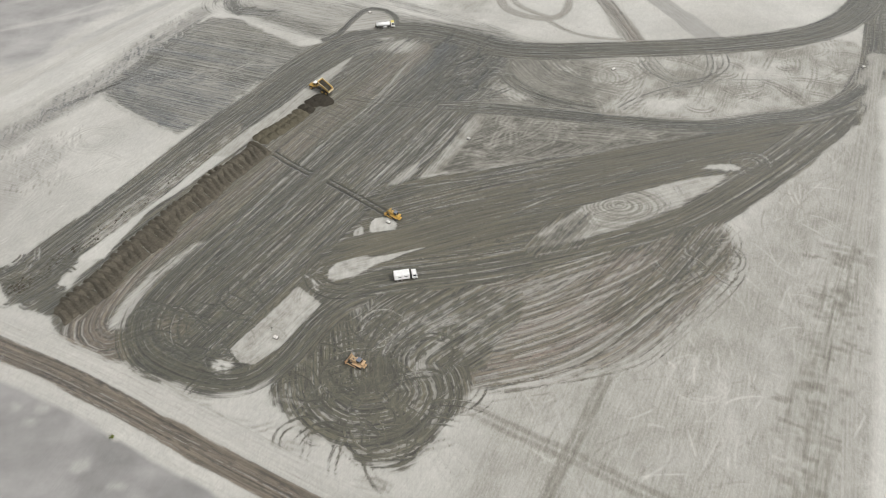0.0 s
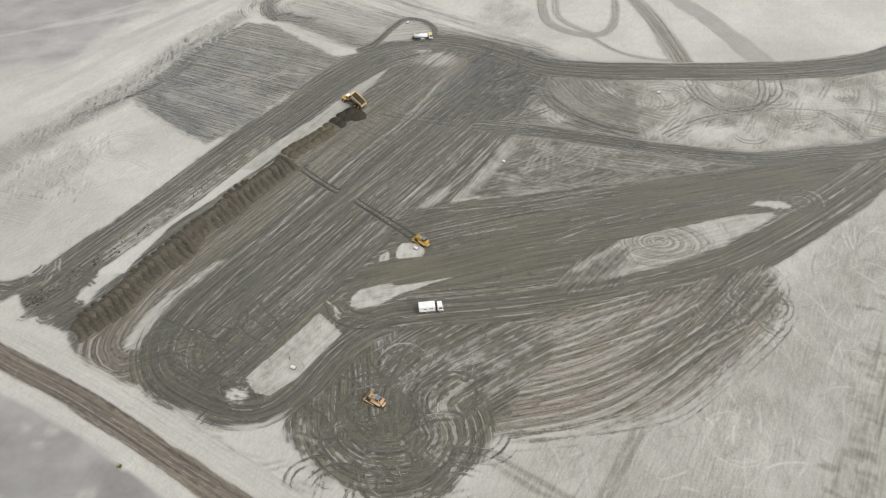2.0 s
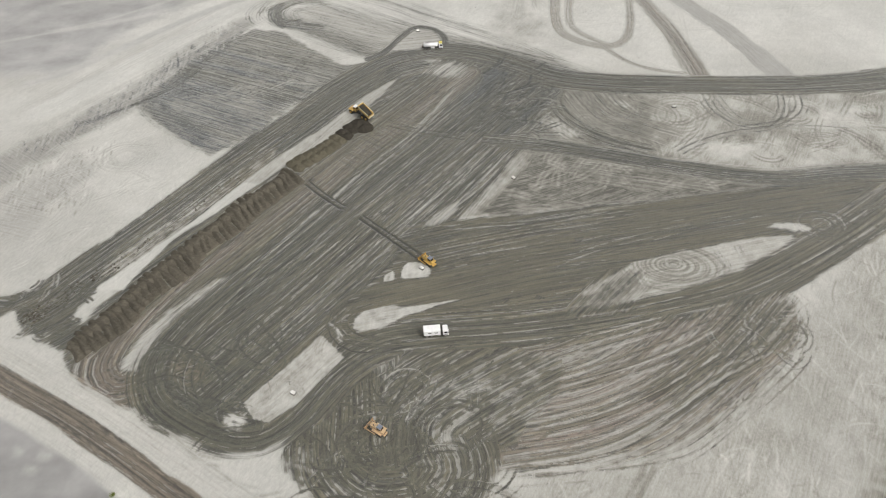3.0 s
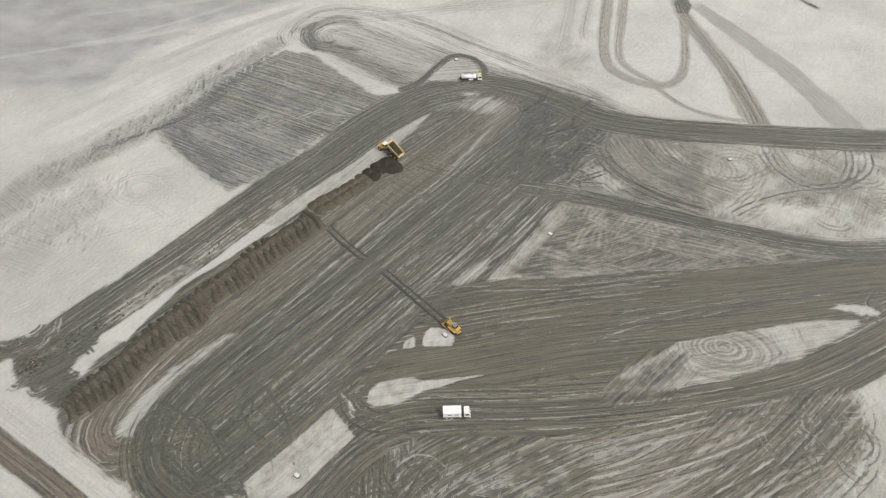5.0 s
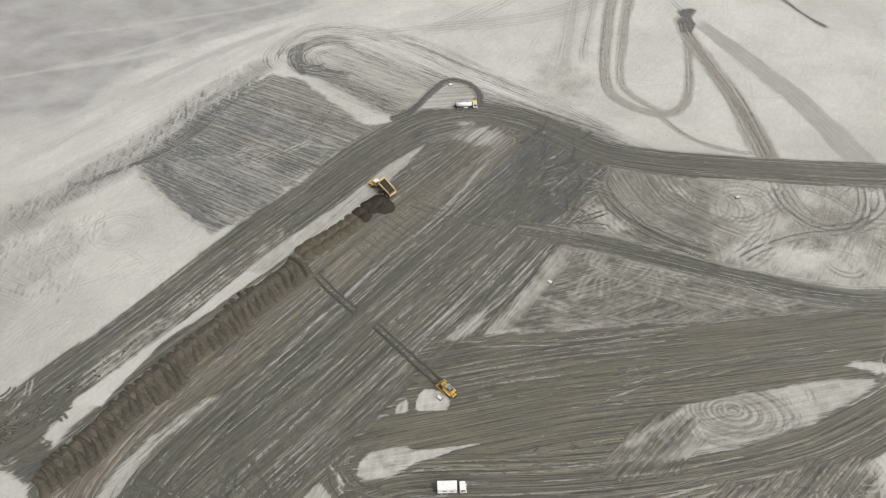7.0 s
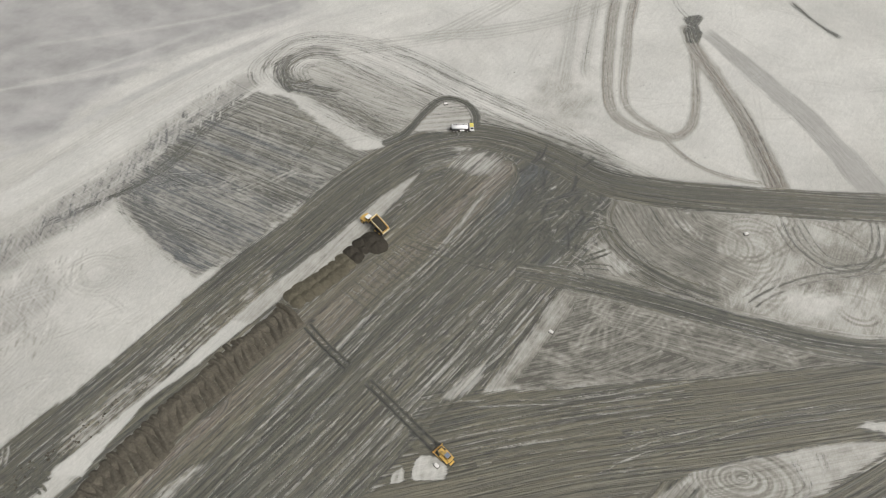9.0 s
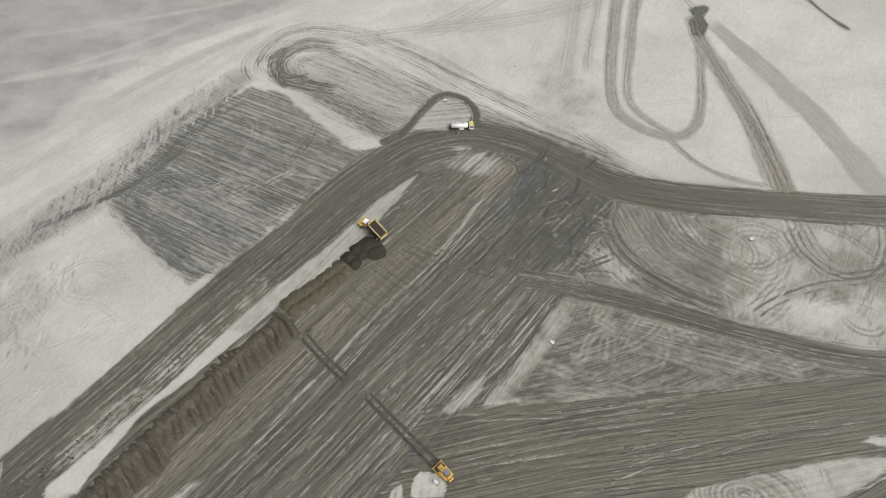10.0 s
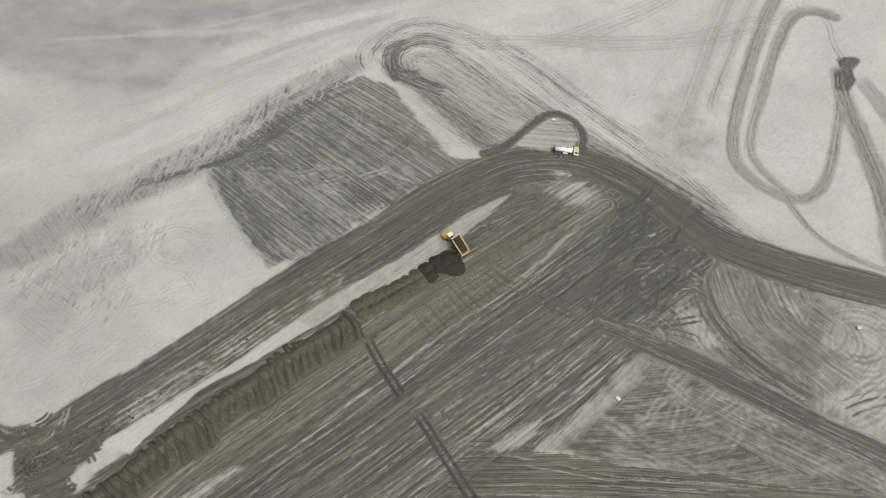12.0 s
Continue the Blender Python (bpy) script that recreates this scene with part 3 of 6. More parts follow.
band(GREY_ROAD, (4, 6.4), 0.0, 0.3, fade=10, period=1.6, length=60, contrast=0.1, edge=0.9, silt=0.35, stain=0.6)
ruts([(74, 392), (81.6, 384), (91.5, 363), (104.5, 341), (115.5, 320), (121.5, 300)], (-1.8, 0, 1.8), gauge=0.0, wheel=0.42, mud=0.6, tone=1.9, amount=0.6, wander=0.4, gaps=0.4)
patch([(68, 402), (75, 406), (78, 404), (74, 398), (76, 393), (73, 385), (69, 384), (67, 390), (70, 396)], 0.9, 0.3, ragged=2.0, edge=1.2, mottled=0.35, clump=3)
band([(120, 425), (126, 412), (132, 402.5), (140, 393)], 1.6, 0.75, 0.2, fade=6)
ruts([(-10, 350), (-20, 375), (20, 395), (60, 420)], (0,), mud=0.3, amount=0.5)
# old scratches all over the eastern sand
patch([(8, 98), (40, 108), (95, 150), (125, 190), (180, 240), (215, 240), (190, 120), (160, 40), (20, 40)], -0.1, 0.4, ragged=6, edge=7, contrast=0.03, stain=0.6, blot=0.3, clump=9)
rng = random.Random(11)
for k in range(1700):
    x, y = rng.uniform(20, 175), rng.uniform(60, 210)
    ruts(roam(rng, x, y, rng.choice((1.1, 1.2, 1.3, 2.0, 0.5)) + rng.gauss(0, 0.3), rng.gauss(0, 0.12), 5, rng.uniform(1.0, 4.0)), (0,), gauge=0.0, wheel=rng.uniform(0.26, 0.36), faint=rng.choice((-0.3, 0.95, 1.1)),
         amount=rng.uniform(0.12, 0.5), deep=0.04, fade=2, gaps=0.6)
for r in (4, 6, 8.5):
    ruts(circle(72, 107, r, 0.9), gauge=1.2, wheel=0.33, faint=0.75 if r < 7 else -0.1, amount=0.32, closed=True, wander=2.4, deep=0.03, gaps=0.9)
rng = random.Random(12)
for k in range(160):
    x, y = rng.uniform(-185, -110), rng.uniform(165, 250)
    ruts(roam(rng, x, y, 0.9 + rng.gauss(0, 0.6), rng.gauss(0, 0.1), 5, rng.uniform(2, 4)), (0,), gauge=1.5, wheel=0.32, faint=rng.choice((-0.2, 0.7, 0.8)), amount=rng.uniform(0.12, 0.5), deep=0.03, fade=4)
for pts, w in (([(-235, 345), (-190, 362), (-140, 385), (-90, 420)], 1.2), ([(-225, 318), (-180, 336), (-130, 372), (-100, 395)], 2.0), ([(-215, 270), (-190, 290), (-150, 340), (-115, 372)], 2.5), ([(-260, 300), (-200, 330), (-150, 372)], 1.0)):
    band(pts, w, -0.05, 0.3, edge=1.5, ragged=0.6, contrast=0.05, fade=15, silt=0.45)
# long faint lines along the old causeway
rng = random.Random(58)
for k in range(26):
    o, a, b = rng.uniform(-16, 22), rng.uniform(0, 0.4), rng.uniform(0.6, 1)
    ends = [(-196 + 96 * q - 0.8 * o, 236 + 140 * q + 0.6 * o) for q in (a, (a + b) / 2, b)]
    ruts([ends[0], (ends[1][0] + rng.gauss(0, 1.5), ends[1][1]), ends[2]], (0,), gauge=1.6, wheel=0.5, faint=rng.choice((-0.25, 0.45, 0.5)), amount=rng.uniform(0.2, 0.5), deep=0.03, fade=16, gaps=0.7)
# faint lines on the northern sand, and smears beside the graded road
rng = random.Random(41)
for k in range(70):
    ruts(roam(rng, rng.uniform(-60, 170), rng.uniform(305, 410), rng.choice((0.15, 2.6, 1.3)) + rng.gauss(0, 0.4), rng.gauss(0, 0.08), 6, rng.uniform(4, 9)), (0,), gauge=2.0, wheel=0.45, faint=rng.choice((-0.15, 0.45, 0.5)),
         amount=rng.uniform(0.2, 0.55), deep=0.03, fade=8)
for k in range(110):
    x = rng.uniform(-105, -22)
    ruts(roam(rng, x, 108 - (x + 90) * 0.5 + rng.uniform(-6, 4), -0.47 + rng.gauss(0, 0.25), rng.gauss(0, 0.06), 5, rng.uniform(2, 4)), (0,), gauge=1.8, wheel=0.5, faint=rng.choice((-0.1, 0.8, 1.1)),
         amount=rng.uniform(0.3, 0.75), deep=0.04, fade=4)
# churned ground between the two eastern roads
patch([(25, 284), (53, 281), (126, 285), (160, 288), (195, 290), (185, 258), (150, 238), (112, 232), (88, 233), (46, 238.5), (14, 248), (21, 263)], -0.08, 0.45, mottled=0.08, ragged=2, contrast=0.05, stain=0.8, blot=0.8, clump=8)
patch([(25, 284), (53, 283), (68, 280), (74, 268), (70, 250), (60, 240), (40, 240), (14, 248), (21, 263)], 0.28, 0.35, [(25, 282), (38, 255), (60, 240)], mottled=0.3, contrast=0.2, ragged=7, edge=7, stain=1.35, blot=0.4, clump=6)
patch(circle(80, 266, 11, 1.0), -0.08, 0.3, mottled=0.05, contrast=0.05, stain=0.55, blot=0.4, clump=5, ragged=4, edge=3)
patch(circle(95, 243, 9, 0.7), -0.08, 0.3, contrast=0.05, stain=0.3, blot=0.3, clump=4, ragged=3, edge=3)
patch(circle(150, 262, 22, 0.6), -0.08, 0.35, contrast=0.05, stain=0.55, blot=0.6, clump=6, ragged=4, edge=5)
for r, q in ((7, 0.4), (10, 0.5), (12.5, 0.6)):
    ruts(circle(79, 265, r, 1.05), gauge=1.8, faint=1.3, amount=q, closed=True, wander=2)
ruts([(30, 287), (26, 272), (33, 257), (48, 246), (68, 239)], (-3, 0, 3), wheel=0.8, mud=0.95, amount=0.85, gaps=0.2)
patch([(27, 262), (32, 258), (38, 250), (32, 249), (27, 254)], 0.12, 0.5, ragged=2.0, edge=2, stain=0.5, blot=0.3, clump=3, amount=0.8)
ruts([(70, 282), (76, 276), (88, 280)], (0,), mud=0.6, amount=0.6)
ruts([(91, 286), (94, 269), (102.5, 259.5), (112.5, 259), (124, 265), (131.5, 275), (133, 290)], (-1.4, 1.4), wheel=0.7, mud=0.75, amount=0.8)
ruts([(96, 286), (102, 266.5), (113, 261), (150, 258)], (0,), wheel=0.7, mud=0.75, amount=0.8)
ruts([(126, 288), (123, 271), (115, 260), (98, 255), (82, 247), (72, 239)], (-1, 1.5), wheel=0.7, mud=0.75, amount=0.75)
ruts([(111, 288), (115, 270), (120, 265), (126, 272)], (0,), mud=0.7, amount=0.7)
ruts([(90, 268), (89, 262), (85, 252), (77, 243)], (0, 2.5), wheel=0.4, mud=0.1, amount=0.6)
ruts([(120, 262), (150, 264), (185, 262)], (0,), mud=0.5, amount=0.5)
for r in (5, 8, 11):
    ruts(circle(133, 252, r, 0.5), gauge=1.5, wheel=0.4, faint=1.2, amount=0.4, closed=True)
rng = random.Random(21)
for k in range(130):
    x, y = rng.uniform(26, 185), rng.uniform(240, 284)
    ruts(roam(rng, x, y, 0.1 + rng.gauss(0, 0.9), rng.gauss(0, 0.3), rng.randint(4, 8), rng.uniform(2, 4.5)), (0,), gauge=1.9, wheel=rng.uniform(0.3, 0.55), faint=rng.choice((0.1, 1.4, 1.6)), amount=rng.uniform(0.25, 0.7), wander=0.4, fade=4)
# the triangle of scraped ground
patch([(14, 240), (46, 236), (92, 226), (112, 223), (65, 213), (31, 206), (-8, 201), (-2, 208)], 0.06, 0.7, [(-6, 203), (25, 214), (55, 230), (80, 240)], mottled=0.12, clump=7, contrast=0.18, ragged=1.5, stain=1.7, blot=0.6)
patch([(26, 232), (70, 226), (84, 221), (50, 222)], 0.15, 0.5, [(26, 232), (84, 221)], contrast=0.15, mottled=0.3, ragged=5, edge=5, stain=1.4)
rng = random.Random(22)
for k in range(110):
    x, y = rng.uniform(2, 88), rng.uniform(205, 236)
    if y < 240 - (x - 14) * 0.13 and y > 201 + x * 0.19 and y < 238 + x:
        ruts(roam(rng, x, y, rng.choice((0.7, 0.7, -0.2, 2.4)) + rng.gauss(0, 0.4), rng.gauss(0, 0.15), 6, rng.uniform(1.5, 4.5)), (0,), gauge=2.4, wheel=rng.uniform(0.5, 0.95), faint=rng.choice((1.6, 1.7, 1.8, 0.5)), amount=rng.uniform(0.3, 0.6), wander=0.4, fade=6)
        ruts(roam(rng, x, y, 0.5 + rng.gauss(0, 0.7), rng.gauss(0, 0.15), rng.randint(4, 8), rng.uniform(2, 4.5)), (0,), gauge=1.9, wheel=rng.uniform(0.3, 0.55), faint=rng.choice((0.2, 0.3, 1.5)), amount=rng.uniform(0.2, 0.45), wander=0.4, fade=4)
# the tipping pad
patch([(-128, 136), (-125, 148), (-109, 186), (-88, 213), (-62, 246), (-40, 284), (-22, 306), (12, 300), (28, 288), (22, 262), (14, 240), (-3, 206), (-15, 195), (-30, 175), (-43, 158), (-38, 142), (-41, 131),
       (-50, 114), (-58, 107), (-70, 106.5), (-83, 111), (-96, 116), (-103, 121), (-120, 126)], 0.86, 0.5, FIELD, period=1.25, length=90, contrast=0.19, ragged=1.0, rounded=False)
patch([(-88, 165), (-60, 206), (-20, 262), (5, 296), (14, 290), (-10, 250), (-45, 200), (-75, 155)], 0.92, 0.12, FIELD, period=1.4, length=90, contrast=0.18, edge=4, ragged=3)
patch([(-9, 297), (12, 301), (27, 287), (25, 271), (19, 252), (6, 246), (-9, 248), (-14, 272)], 0.98, 0.08, FIELD, period=1.4, length=9, contrast=0.3, mottled=0.25, edge=3, ragged=4)
patch([(-75, 150), (-40, 196), (-30, 188), (-62, 142)], 0.8, 0.5, FIELD, period=1.3, length=60, contrast=0.24, edge=4, ragged=4)
patch([(-14, 243), (5, 243), (-2, 208), (-24, 192), (-36, 186), (-30, 210)], 0.8, 0.5, FIELD, period=1.2, length=60, contrast=0.24, edge=3, ragged=3)
rng = random.Random(23)
for k in range(90):
    x, y = rng.uniform(-10, 20), rng.uniform(246, 284)
    ruts(roam(rng, x, y, 0.9 + rng.gauss(0, 0.5), rng.gauss(0, 0.25), rng.randint(4, 8), rng.uniform(1.5, 3.5)), (0,), gauge=1.9, wheel=rng.uniform(0.3, 0.55), mud=rng.choice((1.5, 1.5, 0.5)), tone=0.05, amount=rng.uniform(0.35, 0.8), wander=0.4, fade=4)
# short dark marks, and pale dashes painted in for glints on wet clods
rng = random.Random(43)
for k in range(130):
    ruts(roam(rng, rng.uniform(-8, 24), rng.uniform(248, 294), 0.95 + rng.gauss(0, 0.35), rng.gauss(0, 0.2), 4, rng.uniform(0.8, 2.0)), (0,), gauge=0.8, wheel=0.35, mud=rng.choice((0.45, 1.6, 1.6)), tone=0.0, amount=rng.uniform(0.3, 0.7), wander=0.2, fade=1.0)
# brown lanes beside the heaps
band([(-104, 152), (-98, 163), (-76, 197), (-56, 228), (-33, 261), (-14, 291)], (9, 9), 0.84, 1.1, period=1.2, length=80, contrast=0.28, edge=2)
band([(-62, 213), (-47, 238), (-26, 268), (-8, 294)], (4, 3), 0.7, 1.2, period=1.3, length=80, contrast=0.32, edge=1.5, stain=0.85)
rng = random.Random(52)
for k in range(17):
    x, y = -57 + 1.45 * k + rng.uniform(-0.4, 0.4), 229 + 2.2 * k
    ruts([(x - 4, y + 2.5), (x + 3, y - 2), (x + 9, y - 5.5), (x + 17, y - 8.5 - rng.uniform(0, 3))], (0,), gauge=1.0, wheel=0.34, mud=1.0, tone=0.75, amount=rng.uniform(0.4, 0.75), wander=0.3, fade=2, gaps=0.3, deep=0.08)
patch([(-32, 297), (-25, 304), (-12, 299), (-14, 291), (-24, 289)], 0.34, 0.6, FIELD, contrast=0.3, ragged=3, edge=3, stain=0.6)
for k in range(9):
    o = -5.5 + 1.25 * k
    ruts([(-41 + o * 0.8, 278 - o * 0.45), (-33 + o * 0.7, 287 - o * 0.2), (-26 + o * 0.9, 299 + o * 0.15), (-18 + o, 304)], (0,), gauge=0.9, wheel=0.28, mud=0.85, tone=0.4, amount=0.6, wander=0.3)
# single passes the length of the tipping pad: dry crests and damp ruts
PASSES = [
    [(-92, 162), (-82, 169), (-69.7, 185.5), (-56.4, 207.8), (-44, 228.7), (-28.5, 253), (-13.6, 284)], [(-80, 158), (-65, 179.9), (-52.7, 198.8), (-39, 219.8), (-22, 246), (-4, 274)],
    [(-70, 158), (-45.7, 196), (-28.3, 221), (-12.3, 244.6)], [(-52, 158), (-33.4, 185.3), (-19.3, 204.7), (-4, 230.2), (4.6, 244.3)], [(-36, 170), (-24.2, 188), (-14, 203.4), (-1.7, 224.3), (8.4, 242.5)],
    [(-22, 188), (-15.2, 198.7), (-10.8, 205.7), (-3.2, 220), (10.4, 240.6)],
]
rng = random.Random(56)
for k, pts in enumerate(PASSES):
    ruts(pts, [rng.uniform(-5, 5) for q in range(5)], gauge=0.0, wheel=0.34, mud=0.3, tone=0.6, amount=0.6, wander=0.5, gaps=0.95, fade=10)
    ruts(pts, [rng.uniform(-5, 5) for q in range(4)], gauge=0.0, wheel=0.45, mud=1.25, tone=0.05, amount=0.7, wander=0.5, gaps=0.6, fade=10)
ruts(PASSES[0], (-0.6,), gauge=0.0, wheel=0.6, mud=0.1, tone=0.7, amount=0.65, wander=0.3, gaps=0.9, fade=14)
for k in range(3):
    ruts([(-25, 188 + 2 * k), (-15 + k, 203), (-5 + 2 * k, 219 - k), (9 + k, 241 - k)], (0,), gauge=0.0, wheel=0.5, mud=0.2, tone=0.5, amount=0.6, wander=0.5, gaps=0.8)
# the wide grey apron and the eastern road
patch([(-31, 174.5), (-21, 195), (-2, 200), (31, 206), (65, 213.5), (82, 217), (111, 224), (145, 230), (170, 240), (142, 212), (121, 199), (115, 198), (94, 195), (68, 187.5), (50, 181), (33, 168), (30, 160), (-5, 155), (-40, 146), (-43, 158)],
      1.12, 0.85, [(-31, 172), (15, 188), (63, 200), (108, 212)], period=1.6, length=80, contrast=0.14, ragged=0.8, rounded=False, mottled=0.12, clump=9)
patch([(-24, 193), (0, 198), (30, 205), (48, 208), (45, 200), (15, 190), (-20, 178)], 0.92, 0.5, [(-31, 174), (15, 190), (63, 203)], period=1.3, length=60, contrast=0.24, ragged=4, edge=6)
rng = random.Random(55)
for k in range(20):
    x, y = rng.uniform(-24, 40), rng.uniform(172, 200)
    ruts([(x, y), (x + 9, y + 2.2), (x + 20, y + 4.8)], (0,), gauge=0.0, wheel=0.32, mud=0.25, tone=0.5, amount=rng.uniform(0.25, 0.6), wander=0.5, fade=4, gaps=0.95)
for k in range(30):
    x, y = rng.uniform(0, 38), rng.uniform(156, 174)
    ruts([(x, y), (x + 2.5, y + 4), (x + 4.5, y + 8)], (0,), gauge=0.0, wheel=0.4, mud=rng.choice((0.4, 0.4, 1.2)), tone=0.5, amount=rng.uniform(0.2, 0.45), wander=0.4, fade=2, gaps=0.6)
# the bluish tone on the pale lines stands in for wet sheen
for pts in ([(16, 182.3), (40, 191.6), (50.5, 195), (82.6, 205.6), (104, 210.6)], [(16.3, 170.7), (32.8, 181.5), (50, 189.7), (76.5, 200), (115, 208.6)], [(20, 178), (48, 191), (80, 202.5), (116, 212)]):
    ruts(pts, (-1, 1.2), gauge=0.0, wheel=0.32, mud=0.25, tone=-0.3, amount=0.5, wander=0.5, fade=20, gaps=0.8)
    ruts(pts, (0, 2.6), gauge=0.0, wheel=0.4, mud=1.3, tone=0.0, amount=0.5, wander=0.5, fade=20, gaps=0.5)
ruts([(-19.5, 192.6), (-2, 195.3), (16, 198), (30, 201), (48, 206.8)], (-2, 0), gauge=0.0, wheel=0.34, mud=0.2, tone=0.5, amount=0.65, wander=0.3, fade=8, gaps=0.9)
patch([(0, 158), (30, 165), (38, 163), (30, 155), (0, 151)], 0.66, 0.35, [(0, 150), (30, 185)], contrast=0.3, mottled=0.2, ragged=2, edge=2)
band(EAST, (10, 6.5), 0.96, 0.75, period=1.5, length=80, contrast=0.22)
ruts(EAST, (-6, -2, 1.5, 4.5), gauge=0.0, wheel=0.36, mud=0.15, tone=0.1, amount=0.6, wander=0.6, gaps=0.85)
ruts(EAST, (-4, 0, 3, 6), gauge=0.0, wheel=0.5, mud=1.6, tone=0.0, amount=0.6, wander=0.6, gaps=0.5)
ruts([(100, 190), (121, 203), (142, 217), (165, 238)], (-2, 2), gauge=2.1, wheel=0.5, mud=0.25, amount=0.5, gaps=0.7)
band([(-9, 246), (14, 244), (41, 239), (67, 233), (92, 228.5), (112, 227.5), (132, 231), (157, 235), (183, 250), (203, 280), (218, 312)], (4, 6), 0.86, 0.35, period=1.2, contrast=0.28, fade=34, edge=2)
for r in (4, 6.5, 9):
    ruts(circle(118, 203, r, 0.8), gauge=1.8, wheel=0.4, mud=1.5, amount=0.6, closed=True)
    ruts(circle(118.5, 203.5, r - 1.2, 0.8), gauge=0.0, wheel=0.4, mud=0.1, amount=0.6, closed=True, gaps=0.8)
# southern fan of old scrapes
patch([(-6, 104), (4, 122), (10, 142), (40, 150), (81, 164), (99, 169), (98, 157), (91, 144.5), (72, 127.5), (55, 114.5), (38, 109.5), (17, 105.5)], 0.62, 1.6, [(6, 107), (35, 114.5), (58, 128), (81, 151), (90, 161)],
      period=1.35, length=60, contrast=0.42, ragged=2.5, edge=3, stain=0.85)
patch([(50, 135), (70, 152), (92, 166), (92, 155), (75, 138), (58, 126)], 0.8, 0.9, [(35, 114.5), (58, 128), (81, 151), (90, 161)], period=1.3, length=50, contrast=0.4, ragged=6, edge=9)
ruts([(97, 172), (101, 165), (99.5, 157), (93, 145.5), (76, 130), (57, 114.5), (41, 109.5), (25, 106.5), (6, 104)], (-2.6, -0.4), wheel=0.45, mud=0.75, tone=0.9, amount=0.6, gaps=0.6)
for pts in ([(27.6, 145.6), (39.3, 150.2), (59.6, 158.5)], [(17.2, 129.8), (37.6, 137.1), (57.2, 146), (74.6, 156.8)], [(14.6, 117.3), (35.9, 125), (55.2, 135.5), (74.7, 149.2)], [(10.7, 107.6), (34.4, 113.8), (53.2, 124.6), (70, 137.4), (87.6, 148.8)]):
    ruts(pts, (-3.4, -0.6, 2.2), gauge=0.0, wheel=0.55, mud=0.95, tone=1.2, amount=0.75, wander=0.6, gaps=0.3)
    ruts(pts, (-2, 0.8, 3.6), gauge=0.0, wheel=0.4, mud=0.1, tone=1.6, amount=0.55, wander=0.6, gaps=0.7)
ruts([(8.9, 104.9), (27, 107.3), (47.9, 114.5), (64, 126.5), (83.8, 141.7), (96.5, 153.6), (99.8, 161.3)], (-1.5, 1.5), gauge=0.0, wheel=0.55, mud=0.7, tone=1.5, amount=0.7, gaps=0.3)
for r in (3.5, 5.5, 7.5, 9.5):
    ruts(circle(86, 157, r, 1.1), gauge=1.8, mud=0.95, tone=0.4, amount=0.35, closed=True, wander=2.5, gaps=0.8)
rng = random.Random(31)
for k in range(30):
    ruts(roam(rng, rng.uniform(74, 94), rng.uniform(144, 168), rng.uniform(0, 6.3), rng.choice((-1, 1)) * rng.uniform(0.2, 0.5), 6, rng.uniform(2, 3.5)), (0,), gauge=1.8, wheel=0.4, mud=rng.choice((1.0, 1.0, 0.1)), tone=0.35, amount=rng.uniform(0.3, 0.6), wander=0.4, fade=4)
# the parking ground with its knot of turns
patch([(-50, 116), (-35, 138), (22, 141), (16, 122), (8, 112), (1, 96), (-9, 83), (-16, 81), (-27, 86), (-37, 91), (-47, 99), (-52, 106)], 0.78, 0.7, [(-46, 122), (-42, 102), (-30, 92), (-14, 93), (-6, 104), (-10, 116), (4, 128), (22, 140)], mottled=0.5, clump=4, contrast=0.16, ragged=2.5, edge=2)
rng = random.Random(5)
for k in range(150):
    x, y = rng.uniform(-42, -4), rng.uniform(92, 124)
    ruts(roam(rng, x, y, rng.uniform(0, 6.3), rng.choice((-1, 1)) * rng.uniform(0.12, 0.6), rng.randint(5, 9), rng.uniform(2.5, 4.5)), (0,), gauge=2.0, wheel=rng.uniform(0.35, 0.6),
         mud=rng.choice((1.2, 1.3, 1.45, 0.42)), tone=0.35, amount=rng.uniform(0.3, 0.65), wander=0.6, fade=5)
for k in range(22):
    x, y = rng.uniform(-42, 14), rng.uniform(110, 138)
    ruts(roam(rng, x - 8, y - 6, 0.75 + rng.gauss(0, 0.25), rng.gauss(0, 0.1), 6, 4), (0,), mud=rng.choice((1.05, 0.5)), tone=0.3, amount=rng.uniform(0.3, 0.6), wander=0.6)
# western haul road, its broken verge and the bend round the top
patch([(-150, 150), (-143.5, 168), (-128, 189.5), (-117, 208), (-112, 218.5), (-99.5, 240), (-85, 259.5), (-70.5, 286), (-60, 298), (-44, 308), (-30, 306), (-42, 290), (-56, 265.5), (-63, 251), (-78.5, 233), (-92, 215), (-104.5, 193.5),
       (-115, 179), (-127, 160), (-131, 147), (-142, 140)], 0.94, 0.35, HAUL, period=1.1, length=90, contrast=0.22, ragged=0.9, rounded=False)
patch([(-128, 170), (-113, 196), (-96, 222), (-88, 235), (-84, 232), (-92, 216), (-105, 194.5), (-122, 168)], 0.76, 0.9, HAUL, period=0.9, length=7, contrast=0.5, mottled=0.55, clump=2.2, ragged=1.5, edge=1.0)
band(HAUL[3:], (6.5, 8.0), 1.0, 0.45, period=1.6, length=80, contrast=0.22, fade=24)
ruts(HAUL[8:], (-3, 0.5), gauge=0.0, wheel=0.8, mud=1.5, tone=-0.1, amount=0.6, wander=1.0, gaps=0.6)
ruts(HAUL[4:], (-4, 3), gauge=2.1, wheel=0.4, mud=0.5, amount=0.35, gaps=0.8)
